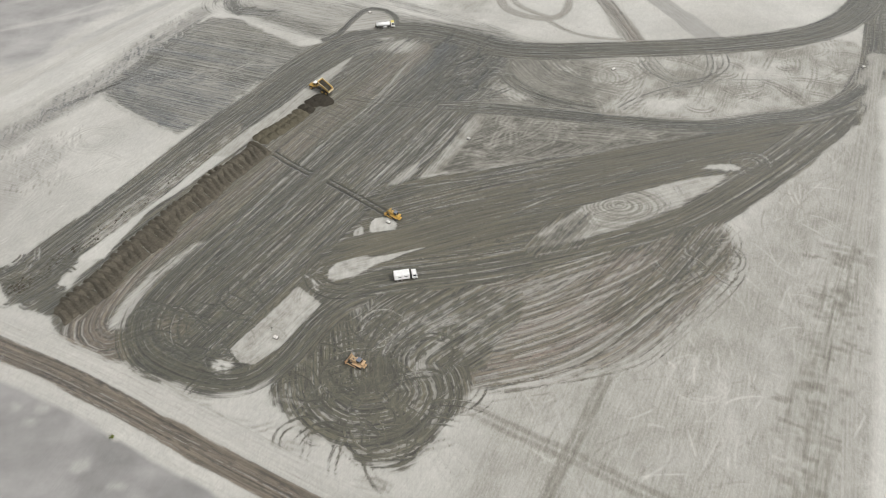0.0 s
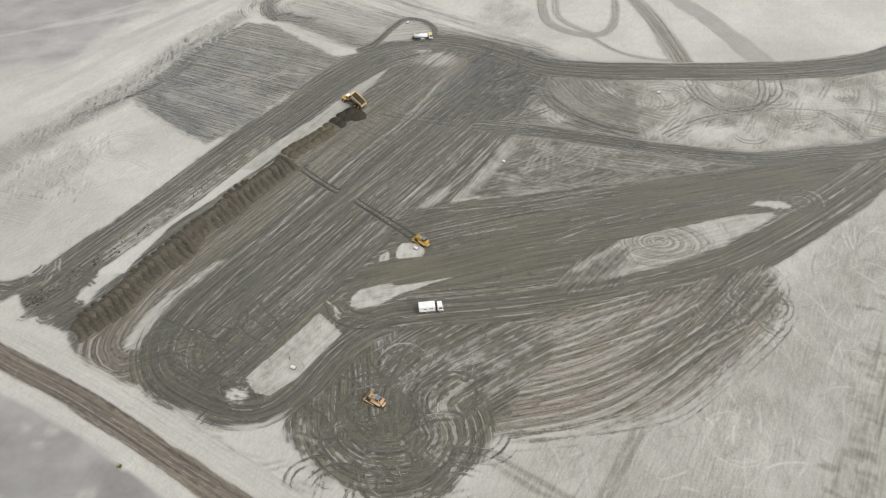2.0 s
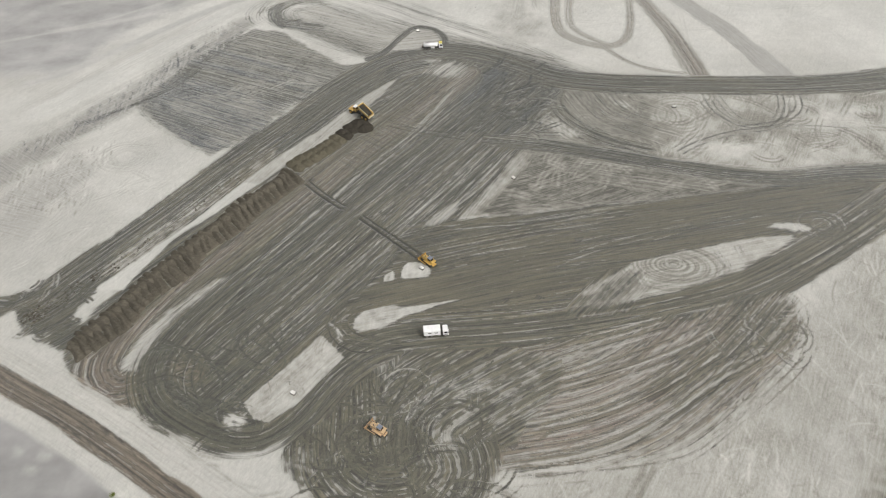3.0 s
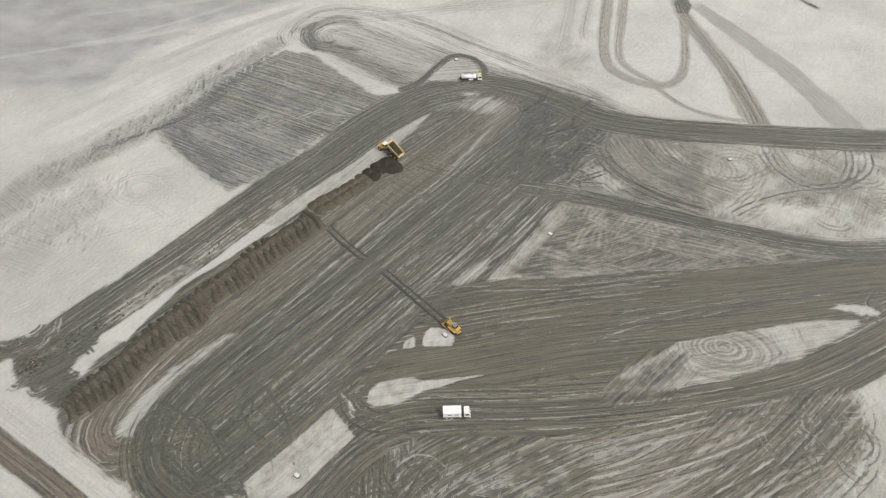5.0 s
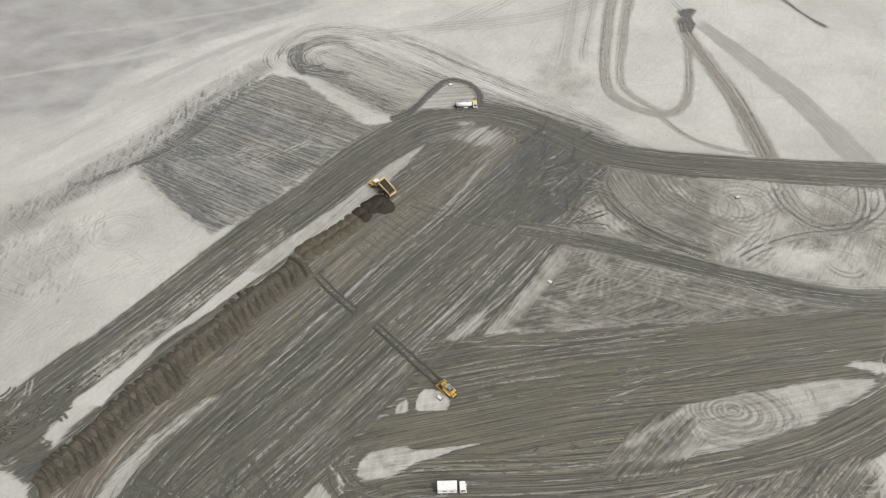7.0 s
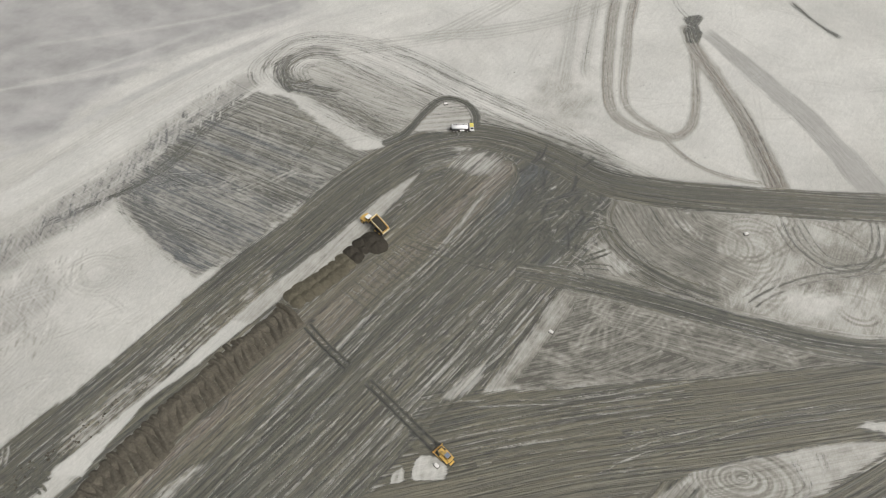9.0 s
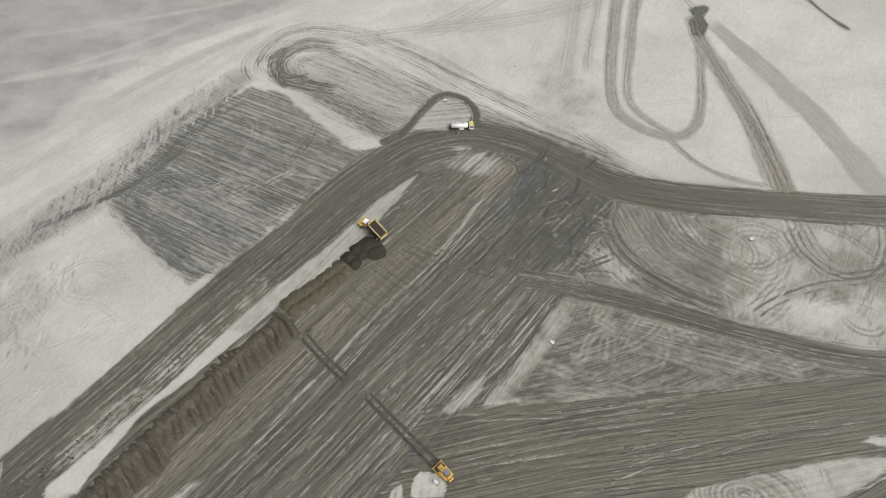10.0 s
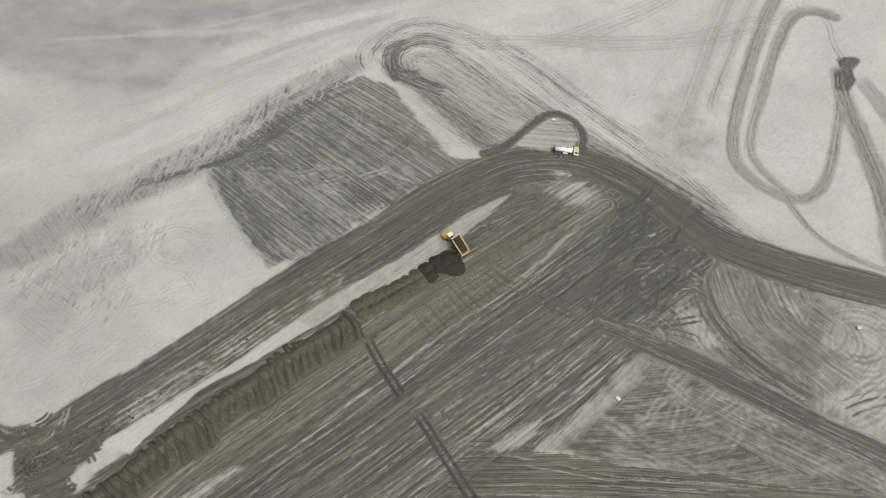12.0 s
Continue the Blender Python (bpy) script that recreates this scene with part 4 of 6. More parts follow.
for k in range(7):
    o = 1.6 * k
    ruts([(-66 + o, 262 + o * 1.2), (-62 + o, 271 + o), (-63 + o * 1.2, 281 + o)], (0,), gauge=0.9, wheel=0.3, mud=1.0, tone=0.1, amount=0.5, wander=0.4)
# ring round the far marker
patch([(-48, 312), (-42, 324), (-36, 330), (-27, 328), (-24, 318), (-34, 312)], 0.25, 1.2, [(-48, 312), (-24, 318)], ragged=1, contrast=0.2, stain=0.5)
band([(-57, 303), (-50.4, 309.5), (-44.8, 321.4), (-39.7, 330), (-35, 332.4), (-28.4, 330.5), (-24.2, 325), (-23, 318), (-28, 311)], (1.9, 1.7), 0.86, 0.2, edge=0.9, ragged=0.4, period=0.7, contrast=0.25, stain=0.6)
# spilled soil under the bank of heaps
band([(-74, 226), (-65, 238), (-55, 249)], (4, 4), 0.9, 0.9, edge=2, ragged=1.5, contrast=0.15)
# the pale lane left between road and heaps
patch([(-127, 160), (-114.5, 179), (-104.5, 193.5), (-92, 215), (-86, 224), (-80, 224), (-88, 212), (-101, 193), (-109, 184), (-118, 160)], 0.05, 0.4,
      HAUL, ragged=0.5, edge=0.6, contrast=0.06, rounded=False, stain=0.12)
patch([(-92, 216), (-84, 227), (-78, 240), (-66, 258), (-58, 271), (-50, 284), (-40, 296), (-33, 290), (-41, 276), (-50, 262), (-57, 250), (-66, 240), (-76, 228)], 0.84, 0.4, HAUL, period=1.2, contrast=0.3, edge=2)
patch([(-44, 290), (-40, 298), (-33, 302), (-28, 301), (-31, 295), (-37, 289)], 0.84, 0.4, HAUL, period=1.2, contrast=0.3, edge=1.5)
patch([(-92, 215), (-84, 228), (-70.9, 246), (-62.5, 259), (-55.5, 270.6), (-48.7, 280), (-41.8, 287), (-42.9, 283.3), (-47.2, 273.5), (-50.8, 265.8), (-56, 256), (-64, 243), (-77, 228), (-86, 214)], 0.14, 0.5, [(-76, 225), (-60, 256), (-42, 286)], edge=0.7, ragged=0.6, contrast=0.1, stain=0.6, blot=0.2, clump=3, rounded=False)
# the southern end: brown turns and the big curve
LOOP = [(-92, 186), (-103, 168), (-110, 153), (-114.5, 138), (-113.5, 128), (-106.5, 122.5), (-98, 125.5), (-88, 131)]
band(LOOP, 7, 0.84, 1.6, period=1.3, length=80, contrast=0.25, edge=1.5)
ruts(LOOP, (-5.5, -3, -0.5, 2, 4.5), gauge=0.0, wheel=0.5, mud=1.15, tone=1.5, amount=0.75, wander=0.5, gaps=0.3)
ruts(LOOP, (-4.2, -1.7, 0.8, 3.2, 6.2), gauge=0.0, wheel=0.3, mud=0.2, tone=1.9, amount=0.6, wander=0.5, gaps=0.6)
patch([(-107, 131), (-104, 129), (-100, 128), (-101, 134), (-97, 146), (-84, 166), (-88, 167), (-103, 147)], 0.2, 0.6, FIELD, contrast=0.2, ragged=1.0, stain=0.4)
band([(-123, 133), (-117, 145), (-107, 163), (-94, 186), (-82.5, 203.5), (-72, 219)], (5.6, 6.4), 1.05, 1.0, edge=1.0, ragged=1.2, contrast=0.1, fade=9)
CURVE = [(-66, 194), (-80, 170), (-93, 147), (-97, 133), (-93, 122), (-83, 115), (-69, 109.8), (-59, 110.5), (-51, 118), (-41, 134), (-28, 144), (-6, 148.5)]
band(CURVE, (4, 5), 0.92, 0.3, period=1.2, length=40, contrast=0.36, edge=4, ragged=2.5, fade=60)
ruts(CURVE, (-5, -2, 1, 4), wheel=0.4, mud=1.0, tone=0.3, amount=0.4, wander=2.2)
ruts([(-58, 178), (-76, 152), (-86, 134), (-82, 121), (-70, 116.5), (-60, 122), (-46, 143)], (-3, 0, 3), mud=1.05, tone=0.05, amount=0.6)
patch(circle(-68, 114.5, 3.2, 0.8), 0.15, 0.4, ragged=1.0)
rng = random.Random(24)
for k in range(95):
    x, y = rng.uniform(-98, -56), rng.uniform(108, 142)
    ruts(roam(rng, x, y, 2.3 + rng.gauss(0, 0.8), rng.gauss(0, 0.3), rng.randint(4, 8), rng.uniform(2, 4)), (0,), gauge=1.9, wheel=rng.uniform(0.3, 0.55), mud=rng.choice((1.2, 1.2, 0.5)), tone=-0.1, amount=rng.uniform(0.3, 0.6), wander=0.4, fade=4)
# dark curved skids where the haul road meets the pad
rng = random.Random(59)
for k in range(46):
    ruts(roam(rng, rng.uniform(-6, 22), rng.uniform(252, 300), 0.95 + rng.gauss(0, 0.3), rng.choice((-1, 1)) * rng.uniform(0.0, 0.2), 5, rng.uniform(1.5, 3.5)), (0,), gauge=0.0, wheel=rng.uniform(0.4, 0.7), mud=1.9, tone=-0.05, amount=rng.uniform(0.4, 0.8), wander=0.3, fade=2, deep=0.15, gaps=0.4)
for k in range(14):
    ruts(roam(rng, rng.uniform(2, 12), rng.uniform(284, 304), 1.0 + rng.gauss(0, 0.3), rng.uniform(-0.3, 0.1), 4, 1.3), (0,), gauge=0.0, wheel=0.36, mud=0.1, tone=0.0, amount=0.55, wander=0.2, fade=1, gaps=0.7)
# bare islands
patch([(-49, 145.5), (-40.3, 138), (-50, 123), (-58, 115), (-63, 116), (-66.5, 121)], 0.06, 0.4, ragged=0.4, edge=0.5, rounded=False, contrast=0.05, mottled=0.12, clump=2.5, stain=0.55, blot=0.5)
patch([(-39.9, 149), (-39.3, 153.7), (-33.6, 157.2), (-27.4, 158.2), (-21.1, 158.8), (-7, 162.2), (-14, 159.4), (-19.9, 156.2), (-25, 153.9), (-30.6, 149.6), (-34.9, 147.9), (-38.9, 148.1)], 0.08, 0.4, ragged=0.6, edge=0.5, contrast=0.08, mottled=0.3, clump=2.2, stain=0.45, blot=0.5)
patch([(-47.5, 150.5), (-44.5, 147), (-43.2, 144), (-41.5, 143.8), (-44.5, 149)], 0.1, 0.4, ragged=0.3, edge=0.4)
ruts([(-30, 164), (-42, 158), (-45, 150), (-38, 143), (-20, 144)], (-1.5, 1.5), mud=0.95, tone=0.5, amount=0.7)
patch([(-26.5, 170), (-26.8, 173.8), (-25, 176.9), (-20.4, 177.3), (-17.6, 175.5), (-17.6, 171.7), (-21.9, 170.4)], 0.03, 0.3, ragged=0.5, edge=0.5, stain=0.35, blot=0.4, clump=2.2)
patch([(-32.6, 168.3), (-32.3, 171.2), (-29.8, 173.3), (-29, 169.3)], 0.05, 0.3, ragged=0.4, edge=0.5, stain=0.35)
patch([(13.5, 238.5), (15, 231), (9.5, 221), (1, 207), (-6, 201), (-8, 202), (-2.5, 211), (7, 226.5)], 0.2, 0.4, [(-6, 201), (13, 238)], contrast=0.2, ragged=2.0, edge=2.0, stain=0.7, blot=0.35, clump=3)
patch([(-22, 194), (-13, 199), (-10, 208), (-16, 203)], 0.2, 0.5, FIELD, ragged=0.8, contrast=0.3, stain=0.5)
patch([(34, 163.5), (43, 173), (50, 180), (68, 187), (85.5, 192), (96, 195.5), (107, 196), (98, 189), (83, 179), (69, 172), (49, 165)], 0.1, 0.4, [(34, 163), (83, 179)], ragged=0.7, contrast=0.1, stain=0.55, blot=0.35, clump=4)
patch([(29, 160), (36, 169), (47, 178), (53, 176), (50, 168), (42, 161)], 0.55, 0.5, [(35, 160), (48, 176)], contrast=0.1, mottled=0.36, clump=2.5, ragged=3, edge=4, stain=1.3)
for k in range(12):
    ruts(circle(63.8 - 0.1 * k, 181.2 - 0.06 * k, 1.6 + 1.45 * k, 0.6, 12, 0.3 * k), gauge=0.0, wheel=0.36, faint=1.7, amount=0.75 - 0.02 * k, closed=True, wander=0.7, gaps=0.55, deep=0.05)
ruts(circle(63.8, 182.2, 2.2, 0.8), gauge=0.0, wheel=0.8, mud=0.6, tone=1.4, amount=0.6, closed=True, wander=0.4, gaps=0.5)
ruts([(79, 190.4), (81.2, 184.7), (81.9, 180), (73.9, 174.5), (62, 170)], (0, 1.6), gauge=0.0, wheel=0.4, mud=0.75, tone=0.5, amount=0.7, wander=0.3, gaps=0.4, fade=3)
ruts([(54, 184), (53, 176), (56, 169)], (0, 2), gauge=0.0, wheel=0.35, faint=0.0, amount=0.5, wander=0.5, gaps=0.5)
ruts([(86.3, 192), (87.2, 186)], (0,), gauge=1.6, wheel=0.4, mud=0.6, tone=0.8, amount=0.7, fade=1)
patch([(99, 201), (107, 204), (113, 202.3), (114, 200), (108, 199)], 0.15, 0.4, ragged=0.7, contrast=0.2)
# worn traffic lines over the eastern sand
band([(200, 275), (183, 242), (144, 168), (115, 120), (90, 71), (66, 20), (20, -70)], (4, 5), -0.02, 0.5, edge=5, ragged=5, period=1.6, length=9, contrast=0.2, stain=0.7)
band([(172, 215), (162, 198), (123, 120), (106, 83), (90, 45), (50, -40)], 1.2, 0.0, 0.4, edge=1.5, ragged=1.5, period=0.8, length=12, contrast=0.15, stain=0.6)
band([(190, 240), (180, 215), (135, 118), (115, 75), (100, 45), (60, -40)], 5, 0.0, 0.4, edge=2, contrast=0.03)
ruts([(0, 101), (4, 99.4), (31, 84), (51, 72), (70, 62), (110, 38), (170, 0)], (0,), gauge=2.6, wheel=0.95, faint=1.35, amount=0.6, gaps=0.3)
ruts([(48, 112), (35, 90), (25, 72), (18, 58), (0, 22), (-20, -30)], (0,), gauge=2.0, wheel=0.95, faint=1.4, amount=0.7, gaps=0.3)
ruts([(26, 108), (30.5, 100), (31.5, 88), (29, 80)], (0,), wheel=0.5, mud=0.35, tone=0.7, amount=0.5)
ruts([(-4, 92), (0, 84), (6, 76)], (0, 3), wheel=0.5, mud=0.45, tone=0.8, amount=0.5)
rng = random.Random(57)
for k in range(260):
    q, w = rng.random(), rng.uniform(0.7, 3.0)
    x, y = 137 - 52 * q + rng.gauss(0, 4.5), 160 - 96 * q + rng.gauss(0, 2)
    ruts([(x - w, y + 0.45 * w), (x + w, y - 0.45 * w)], (0,), gauge=0.0, wheel=rng.uniform(0.45, 1.3), faint=rng.choice((1.5, 1.5, 1.2, 0.1)), amount=rng.uniform(0.15, 0.55), wander=0.2, fade=0.8, gaps=0.3, deep=0.03)
for k in range(30):
    q = rng.random()
    x, y = 140 - 54 * q + rng.gauss(0, 4.5), 160 - 96 * q
    ruts([(x, y), (x - 4, y - 7.4), (x - 9, y - 16.6)], (0,), gauge=0.0, wheel=0.5, faint=1.3, amount=rng.uniform(0.3, 0.6), wander=0.4, fade=4, gaps=0.6, deep=0.03)
# crawler marks from the heaps to the bulldozer, and a crossing lane
for pts in ([(-68, 216), (-60, 209), (-51.4, 202.5)], [(-44.7, 198.5), (-34, 190), (-21.5, 180)]):
    for k in range(2):
        ruts(pts, (0,), gauge=2.15, wheel=0.4, mud=1.8, tone=0.1, amount=1.0, wander=0.1, gaps=0.0, deep=0.25, fade=0.8)
ruts([(-45, 256), (-28, 250.5), (-5, 246.5)], (-1.5, 1.5), wheel=0.5, mud=0.9, tone=0.5, amount=0.6)
# the graded dirt road with its low windrows
LANE = [(-172, 139), (-142, 124.8), (-117, 113.5), (-97, 103.3), (-78, 93), (-60, 83.5), (-44, 75), (-28, 66.5), (0, 52), (60, 21), (140, -20), (260, -80)]
band([(x + 2.6, y + 5.2) for x, y in LANE], 4.2, 0.12, 2.0, edge=1.5, ragged=1.0, period=0.9, contrast=0.1, lift=0.3, stain=0.3)
band([(x - 2.3, y - 4.6) for x, y in LANE], 3.0, 0.06, 2.0, edge=1.0, ragged=0.8, period=0.9, contrast=0.08, lift=0.3, stain=0.2)
band(LANE, 3.4, 1.02, 1.55, edge=0.6, ragged=0.4, period=0.9, length=90, contrast=0.07)
ruts(LANE, (0,), gauge=3.2, wheel=0.9, mud=1.05, tone=1.7, amount=0.5)
ruts(LANE, (0,), gauge=1.0, wheel=0.35, mud=0.55, tone=1.9, amount=0.4, gaps=0.6)
# churned clods at the head of the haul road
patch([(-155, 148), (-146, 150), (-138, 141), (-128, 136), (-124, 142), (-132, 150), (-140, 158), (-150, 158)], 1.2, 0.4, [(-153, 140), (-140, 150), (-128, 166)], mottled=0.5, clump=2.6, ragged=4, edge=2.0, period=0.9, length=8, contrast=0.4)
band([(-175, 158), (-160, 153), (-150, 152)], (1, 3), 0.8, 0.2, ragged=2, fade=6)
rng = random.Random(61)
for k in range(46):
    ruts(roam(rng, rng.uniform(-153, -128), rng.uniform(140, 160), rng.choice((0.9, -0.6)) + rng.gauss(0, 0.5), rng.gauss(0, 0.3), 4, rng.uniform(0.8, 2.4)), (0,), gauge=1.4, wheel=0.45, mud=rng.choice((1.5, 1.5, 0.0)), tone=0.4,
         amount=rng.uniform(0.4, 0.85), wander=0.3, fade=1.5, deep=0.2)
# scuffs on the bare parking island
for k in range(9):
    ruts(roam(rng, rng.uniform(-62, -45), rng.uniform(119, 140), 0.9 + rng.gauss(0, 0.6), rng.gauss(0, 0.1), 4, rng.uniform(1, 3)), (0,), gauge=1.7, wheel=0.35, faint=1.0, amount=rng.uniform(0.3, 0.6), deep=0.03, fade=3)


def ground_mesh():
    mesh = bpy.data.meshes.new("ground")
    co = np.stack((GX, GY, LIFT), -1).reshape(-1, 3).astype(np.float32)
    k = (np.arange(NY - 1)[:, None] * NX + np.arange(NX - 1)[None, :]).reshape(-1)
    faces = np.stack((k, k + 1, k + NX + 1, k + NX), -1).astype(np.int32)
    mesh.vertices.add(len(co))
    mesh.vertices.foreach_set("co", co.ravel())
    mesh.loops.add(faces.size)
    mesh.loops.foreach_set("vertex_index", faces.ravel())
    mesh.polygons.add(len(faces))
    mesh.polygons.foreach_set("loop_start", np.arange(0, faces.size, 4, dtype=np.int32))
    mesh.update(calc_edges=True)
    mesh.shade_smooth()
    for name, values in (("mud", MUDDY), ("tone", TONE), ("silt", SILTY), ("stain", STAIN)):
        a = mesh.attributes.new(name, "FLOAT", "POINT")
        a.data.foreach_set("value", np.clip(values, -0.3, 2.0).astype(np.float32).ravel())
    a = mesh.attributes.new("streak", "FLOAT_VECTOR", "CORNER")
    a.data.foreach_set("vector", np.concatenate((RUN, np.zeros_like(RUN[..., :1])), -1).ravel())
    mesh.materials.append(GROUND)
    return mesh


LIFT += 0.05 * (waves(GX / 1.7, GY / 1.7, 50, 2) - 0.5) * (0.4 + np.clip(MUDDY, 0, 1))
ground = tagged(new("ground", ground_mesh()), "pale grey sand flat churned by dark muddy vehicle tracks", "ground", kind="structure")


def height(x, y):
    i, j = int(np.searchsorted(XS, x)), int(np.searchsorted(YS, y))
    return float(LIFT[j, i])


# ---- shapes ----
def part(name, bm, mat, parent, label=""):
    mesh = bpy.data.meshes.new(name)
    bm.to_mesh(mesh)
    bm.free()
    mesh.materials.append(mat)
    ob = new(name, mesh)
    ob.parent = parent
    if label:
        ob["label"] = label
    return ob


def joined(*bms):
    out = bms[0]
    for bm in bms[1:]:
        mesh = bpy.data.meshes.new("piece")
        bm.to_mesh(mesh)
        bm.free()
        out.from_mesh(mesh)
        bpy.data.meshes.remove(mesh)
    return out


def box(sx, sy, sz, x=0, y=0, z=0, bevel=0.03, tilt=0.0, turn=0.0):
    """A rounded block; z is its underside."""
    bm = bmesh.new()
    bmesh.ops.create_cube(bm, size=1)
    bmesh.ops.scale(bm, vec=(sx, sy, sz), verts=bm.verts)
    if bevel:
        bmesh.ops.bevel(bm, geom=list(bm.edges), offset=min(bevel, 0.45 * min(sx, sy, sz)), segments=2, affect="EDGES")
    bmesh.ops.transform(bm, matrix=pose(x, y, z + sz / 2, 0, tilt, turn), verts=bm.verts)
    return bm


def prism(profile, width, y=0.0, bevel=0.03):
    """A side profile in x and z, as wide as given."""
    bm = bmesh.new()
    a = [bm.verts.new((x, y - width / 2, z)) for x, z in profile]
    b = [bm.verts.new((x, y + width / 2, z)) for x, z in profile]
    n = len(profile)
    bm.faces.new(a)
    bm.faces.new(b[::-1])
    for i in range(n):
        bm.faces.new((a[i], b[i], b[(i + 1) % n], a[(i + 1) % n]))
    bmesh.ops.recalc_face_normals(bm, faces=bm.faces)
    if bevel:
        bmesh.ops.bevel(bm, geom=list(bm.edges), offset=bevel, segments=1, affect="EDGES")
    return bm


def tube(r, length, x, y, z, axis="y", r2=None, sides=20, bevel=0.0):
    bm = bmesh.new()
    bmesh.ops.create_cone(bm, cap_ends=True, segments=sides, radius1=r, radius2=r if r2 is None else r2, depth=length)
    if bevel:
        rim = [e for e in bm.edges if abs(e.verts[0].co.z - e.verts[1].co.z) < 1e-5]
        bmesh.ops.bevel(bm, geom=rim, offset=bevel, segments=2, affect="EDGES")
    turn = {"x": (0, 90, 0), "y": (90, 0, 0), "z": (0, 0, 0)}[axis]
    bmesh.ops.transform(bm, matrix=pose(x, y, z, *turn), verts=bm.verts)
    return bm


def base(name, x, y, yaw, label, category, group=""):
    ob = new(name)
    ob.matrix_world = pose(x, y, height(x, y), 0, 0, yaw)
    return tagged(ob, label, category, group)


def wheel(parent, x, y, r, w, rim_mat=None):
    """A tyre with lugs, its rim and hub."""
    t = joined(tube(r, w, x, y, r, "y", bevel=0.12 * r, sides=24),
               *[box(0.10 * r, w * 0.98, 0.07 * r, x + r * math.cos(a), y, r + r * math.sin(a) - 0.035 * r, 0, -math.degrees(a) + 90)
                 for a in [2 * math.pi * k / 18 for k in range(18)]])
    ty = part("tyre", t, RUBBER, parent)
    side = 1 if y > 0 else -1
    part("rim", joined(tube(r * 0.55, 0.06, x, y + side * w / 2, r), tube(r * 0.2, 0.14, x, y + side * w / 2, r)), rim_mat or RIM, ty)


# ---- soil heaps ----
def ridge_mesh(seed, length, width, tall):
    """A long pushed-up ridge, steep at its head (+x) and running out at its foot (-x)."""
    r = random.Random(seed)
    bm = bmesh.new()
    nx, ny = 26, 11
    sway, ph = r.uniform(0.45, 0.8), r.uniform(1.0, 2.2)
    grid = []
    for i in range(nx + 1):
        u = i / nx
        row = []
        crest = min(1, (1 - u) * 7) ** 0.6 * (0.5 + 0.5 * u ** 1.3) * min(1, u * 12) ** 0.5
        for j in range(ny + 1):
            v = 2 * j / ny - 1
            x = (u - 0.5) * length
            y = v * width * 0.8 * (0.8 + 0.2 * math.sin(3 * u + ph)) + sway * math.sin(5 * u + ph)
            h = tall * crest * max(0, 1 - abs(v) ** 1.35) ** 1.0
            h += (0.28 if h > 0.05 else 0) * (noise.fractal(Vector((x * 0.9 + seed * 7, y * 1.3, seed * 3.1)), 1.0, 2.0, 3)) * min(1, 3 * (1 - abs(v)))
            row.append(bm.verts.new((x, y, h - 0.12)))
        grid.append(row)
    for a, b in zip(grid, grid[1:]):
        for k in range(ny):
            bm.faces.new((a[k], b[k], b[k + 1], a[k + 1])).smooth = True
    bm.normal_update()
    mesh = bpy.data.meshes.new("soil_ridge")
    bm.to_mesh(mesh)
    bm.free()
    return mesh


def cone_mesh(seed, radius, tall):
    """A tipped load: a rounded cone with a lumpy, slumped foot."""
    r = random.Random(seed)
    bm = bmesh.new()
    rings, sides = 11, 30
    prev = None
    top = bm.verts.new((0, 0, tall))
    for i in range(1, rings + 1):
        u = i / rings
        ring = []
        for j in range(sides):
            a = 2 * math.pi * j / sides
            q = radius * u * (1 + 0.16 * noise.noise(Vector((math.cos(a) * 1.3, math.sin(a) * 1.3, seed * 5.7))))
            h = tall * (1 - u) ** (0.75 if u < 0.6 else 0.95) * (1 - 0.1 * u)
            h += 0.2 * noise.fractal(Vector((q * math.cos(a), q * math.sin(a), seed * 2.3)), 1.0, 2.0, 3) * (1 - u)
            ring.append(bm.verts.new((q * math.cos(a), q * math.sin(a), h - 0.12 * u)))
        for j in range(sides):
            k = (j + 1) % sides
            f = bm.faces.new((top, ring[j], ring[k])) if prev is None else bm.faces.new((prev[j], ring[j], ring[k], prev[k]))
            f.smooth = True
        prev = ring
    bmesh.ops.recalc_face_normals(bm, faces=bm.faces)
    mesh = bpy.data.meshes.new("soil_cone")
    bm.to_mesh(mesh)
    bm.free()
    return mesh


def heap(mesh, mat, x, y, yaw, label, group):
    if not mesh.materials:
        mesh.materials.append(mat)
    ob = new("soil_mound", mesh)
    ob.matrix_world = pose(x, y, height(x, y), 0, 0, yaw)
    return tagged(ob, label, "soil mound", group)


r = random.Random(3)
row = smooth_line([(-123, 134), (-117, 145), (-108, 163), (-95, 186), (-84, 203.5), (-73, 219)], step=0.5)
gone = np.concatenate(([0], np.cumsum(np.linalg.norm(np.diff(row, axis=0), axis=1))))
at, k = 0.5, 0
while at < gone[-1]:
    i = min(int(np.searchsorted(gone, at)), len(row) - 2)
    d = row[i + 1] - row[i]
    yaw = math.degrees(math.atan2(d[1], d[0])) + 88 + 5 * math.sin(k * 0.9) + r.uniform(-4, 4)
    w = r.uniform(2.6, 3.3)
    long = 12.0 + 1.4 * math.sin(k * 0.55) + r.uniform(-0.8, 0.8) - 4 * max(0, 1 - at / 14)
    shift = 0.8 * math.sin(k * 0.75) + 0.3
    n = Vector((-d[1], d[0])).normalized()
    heap(ridge_mesh(100 + k, long, w * 0.78, r.uniform(1.7, 2.3)), HEAP, row[i][0] + n[0] * shift, row[i][1] + n[1] * shift, yaw,
         "long dark brown ridge of soil pushed up by a dozer", "bank of pushed soil ridges")
    at += w * 0.95
    k += 1


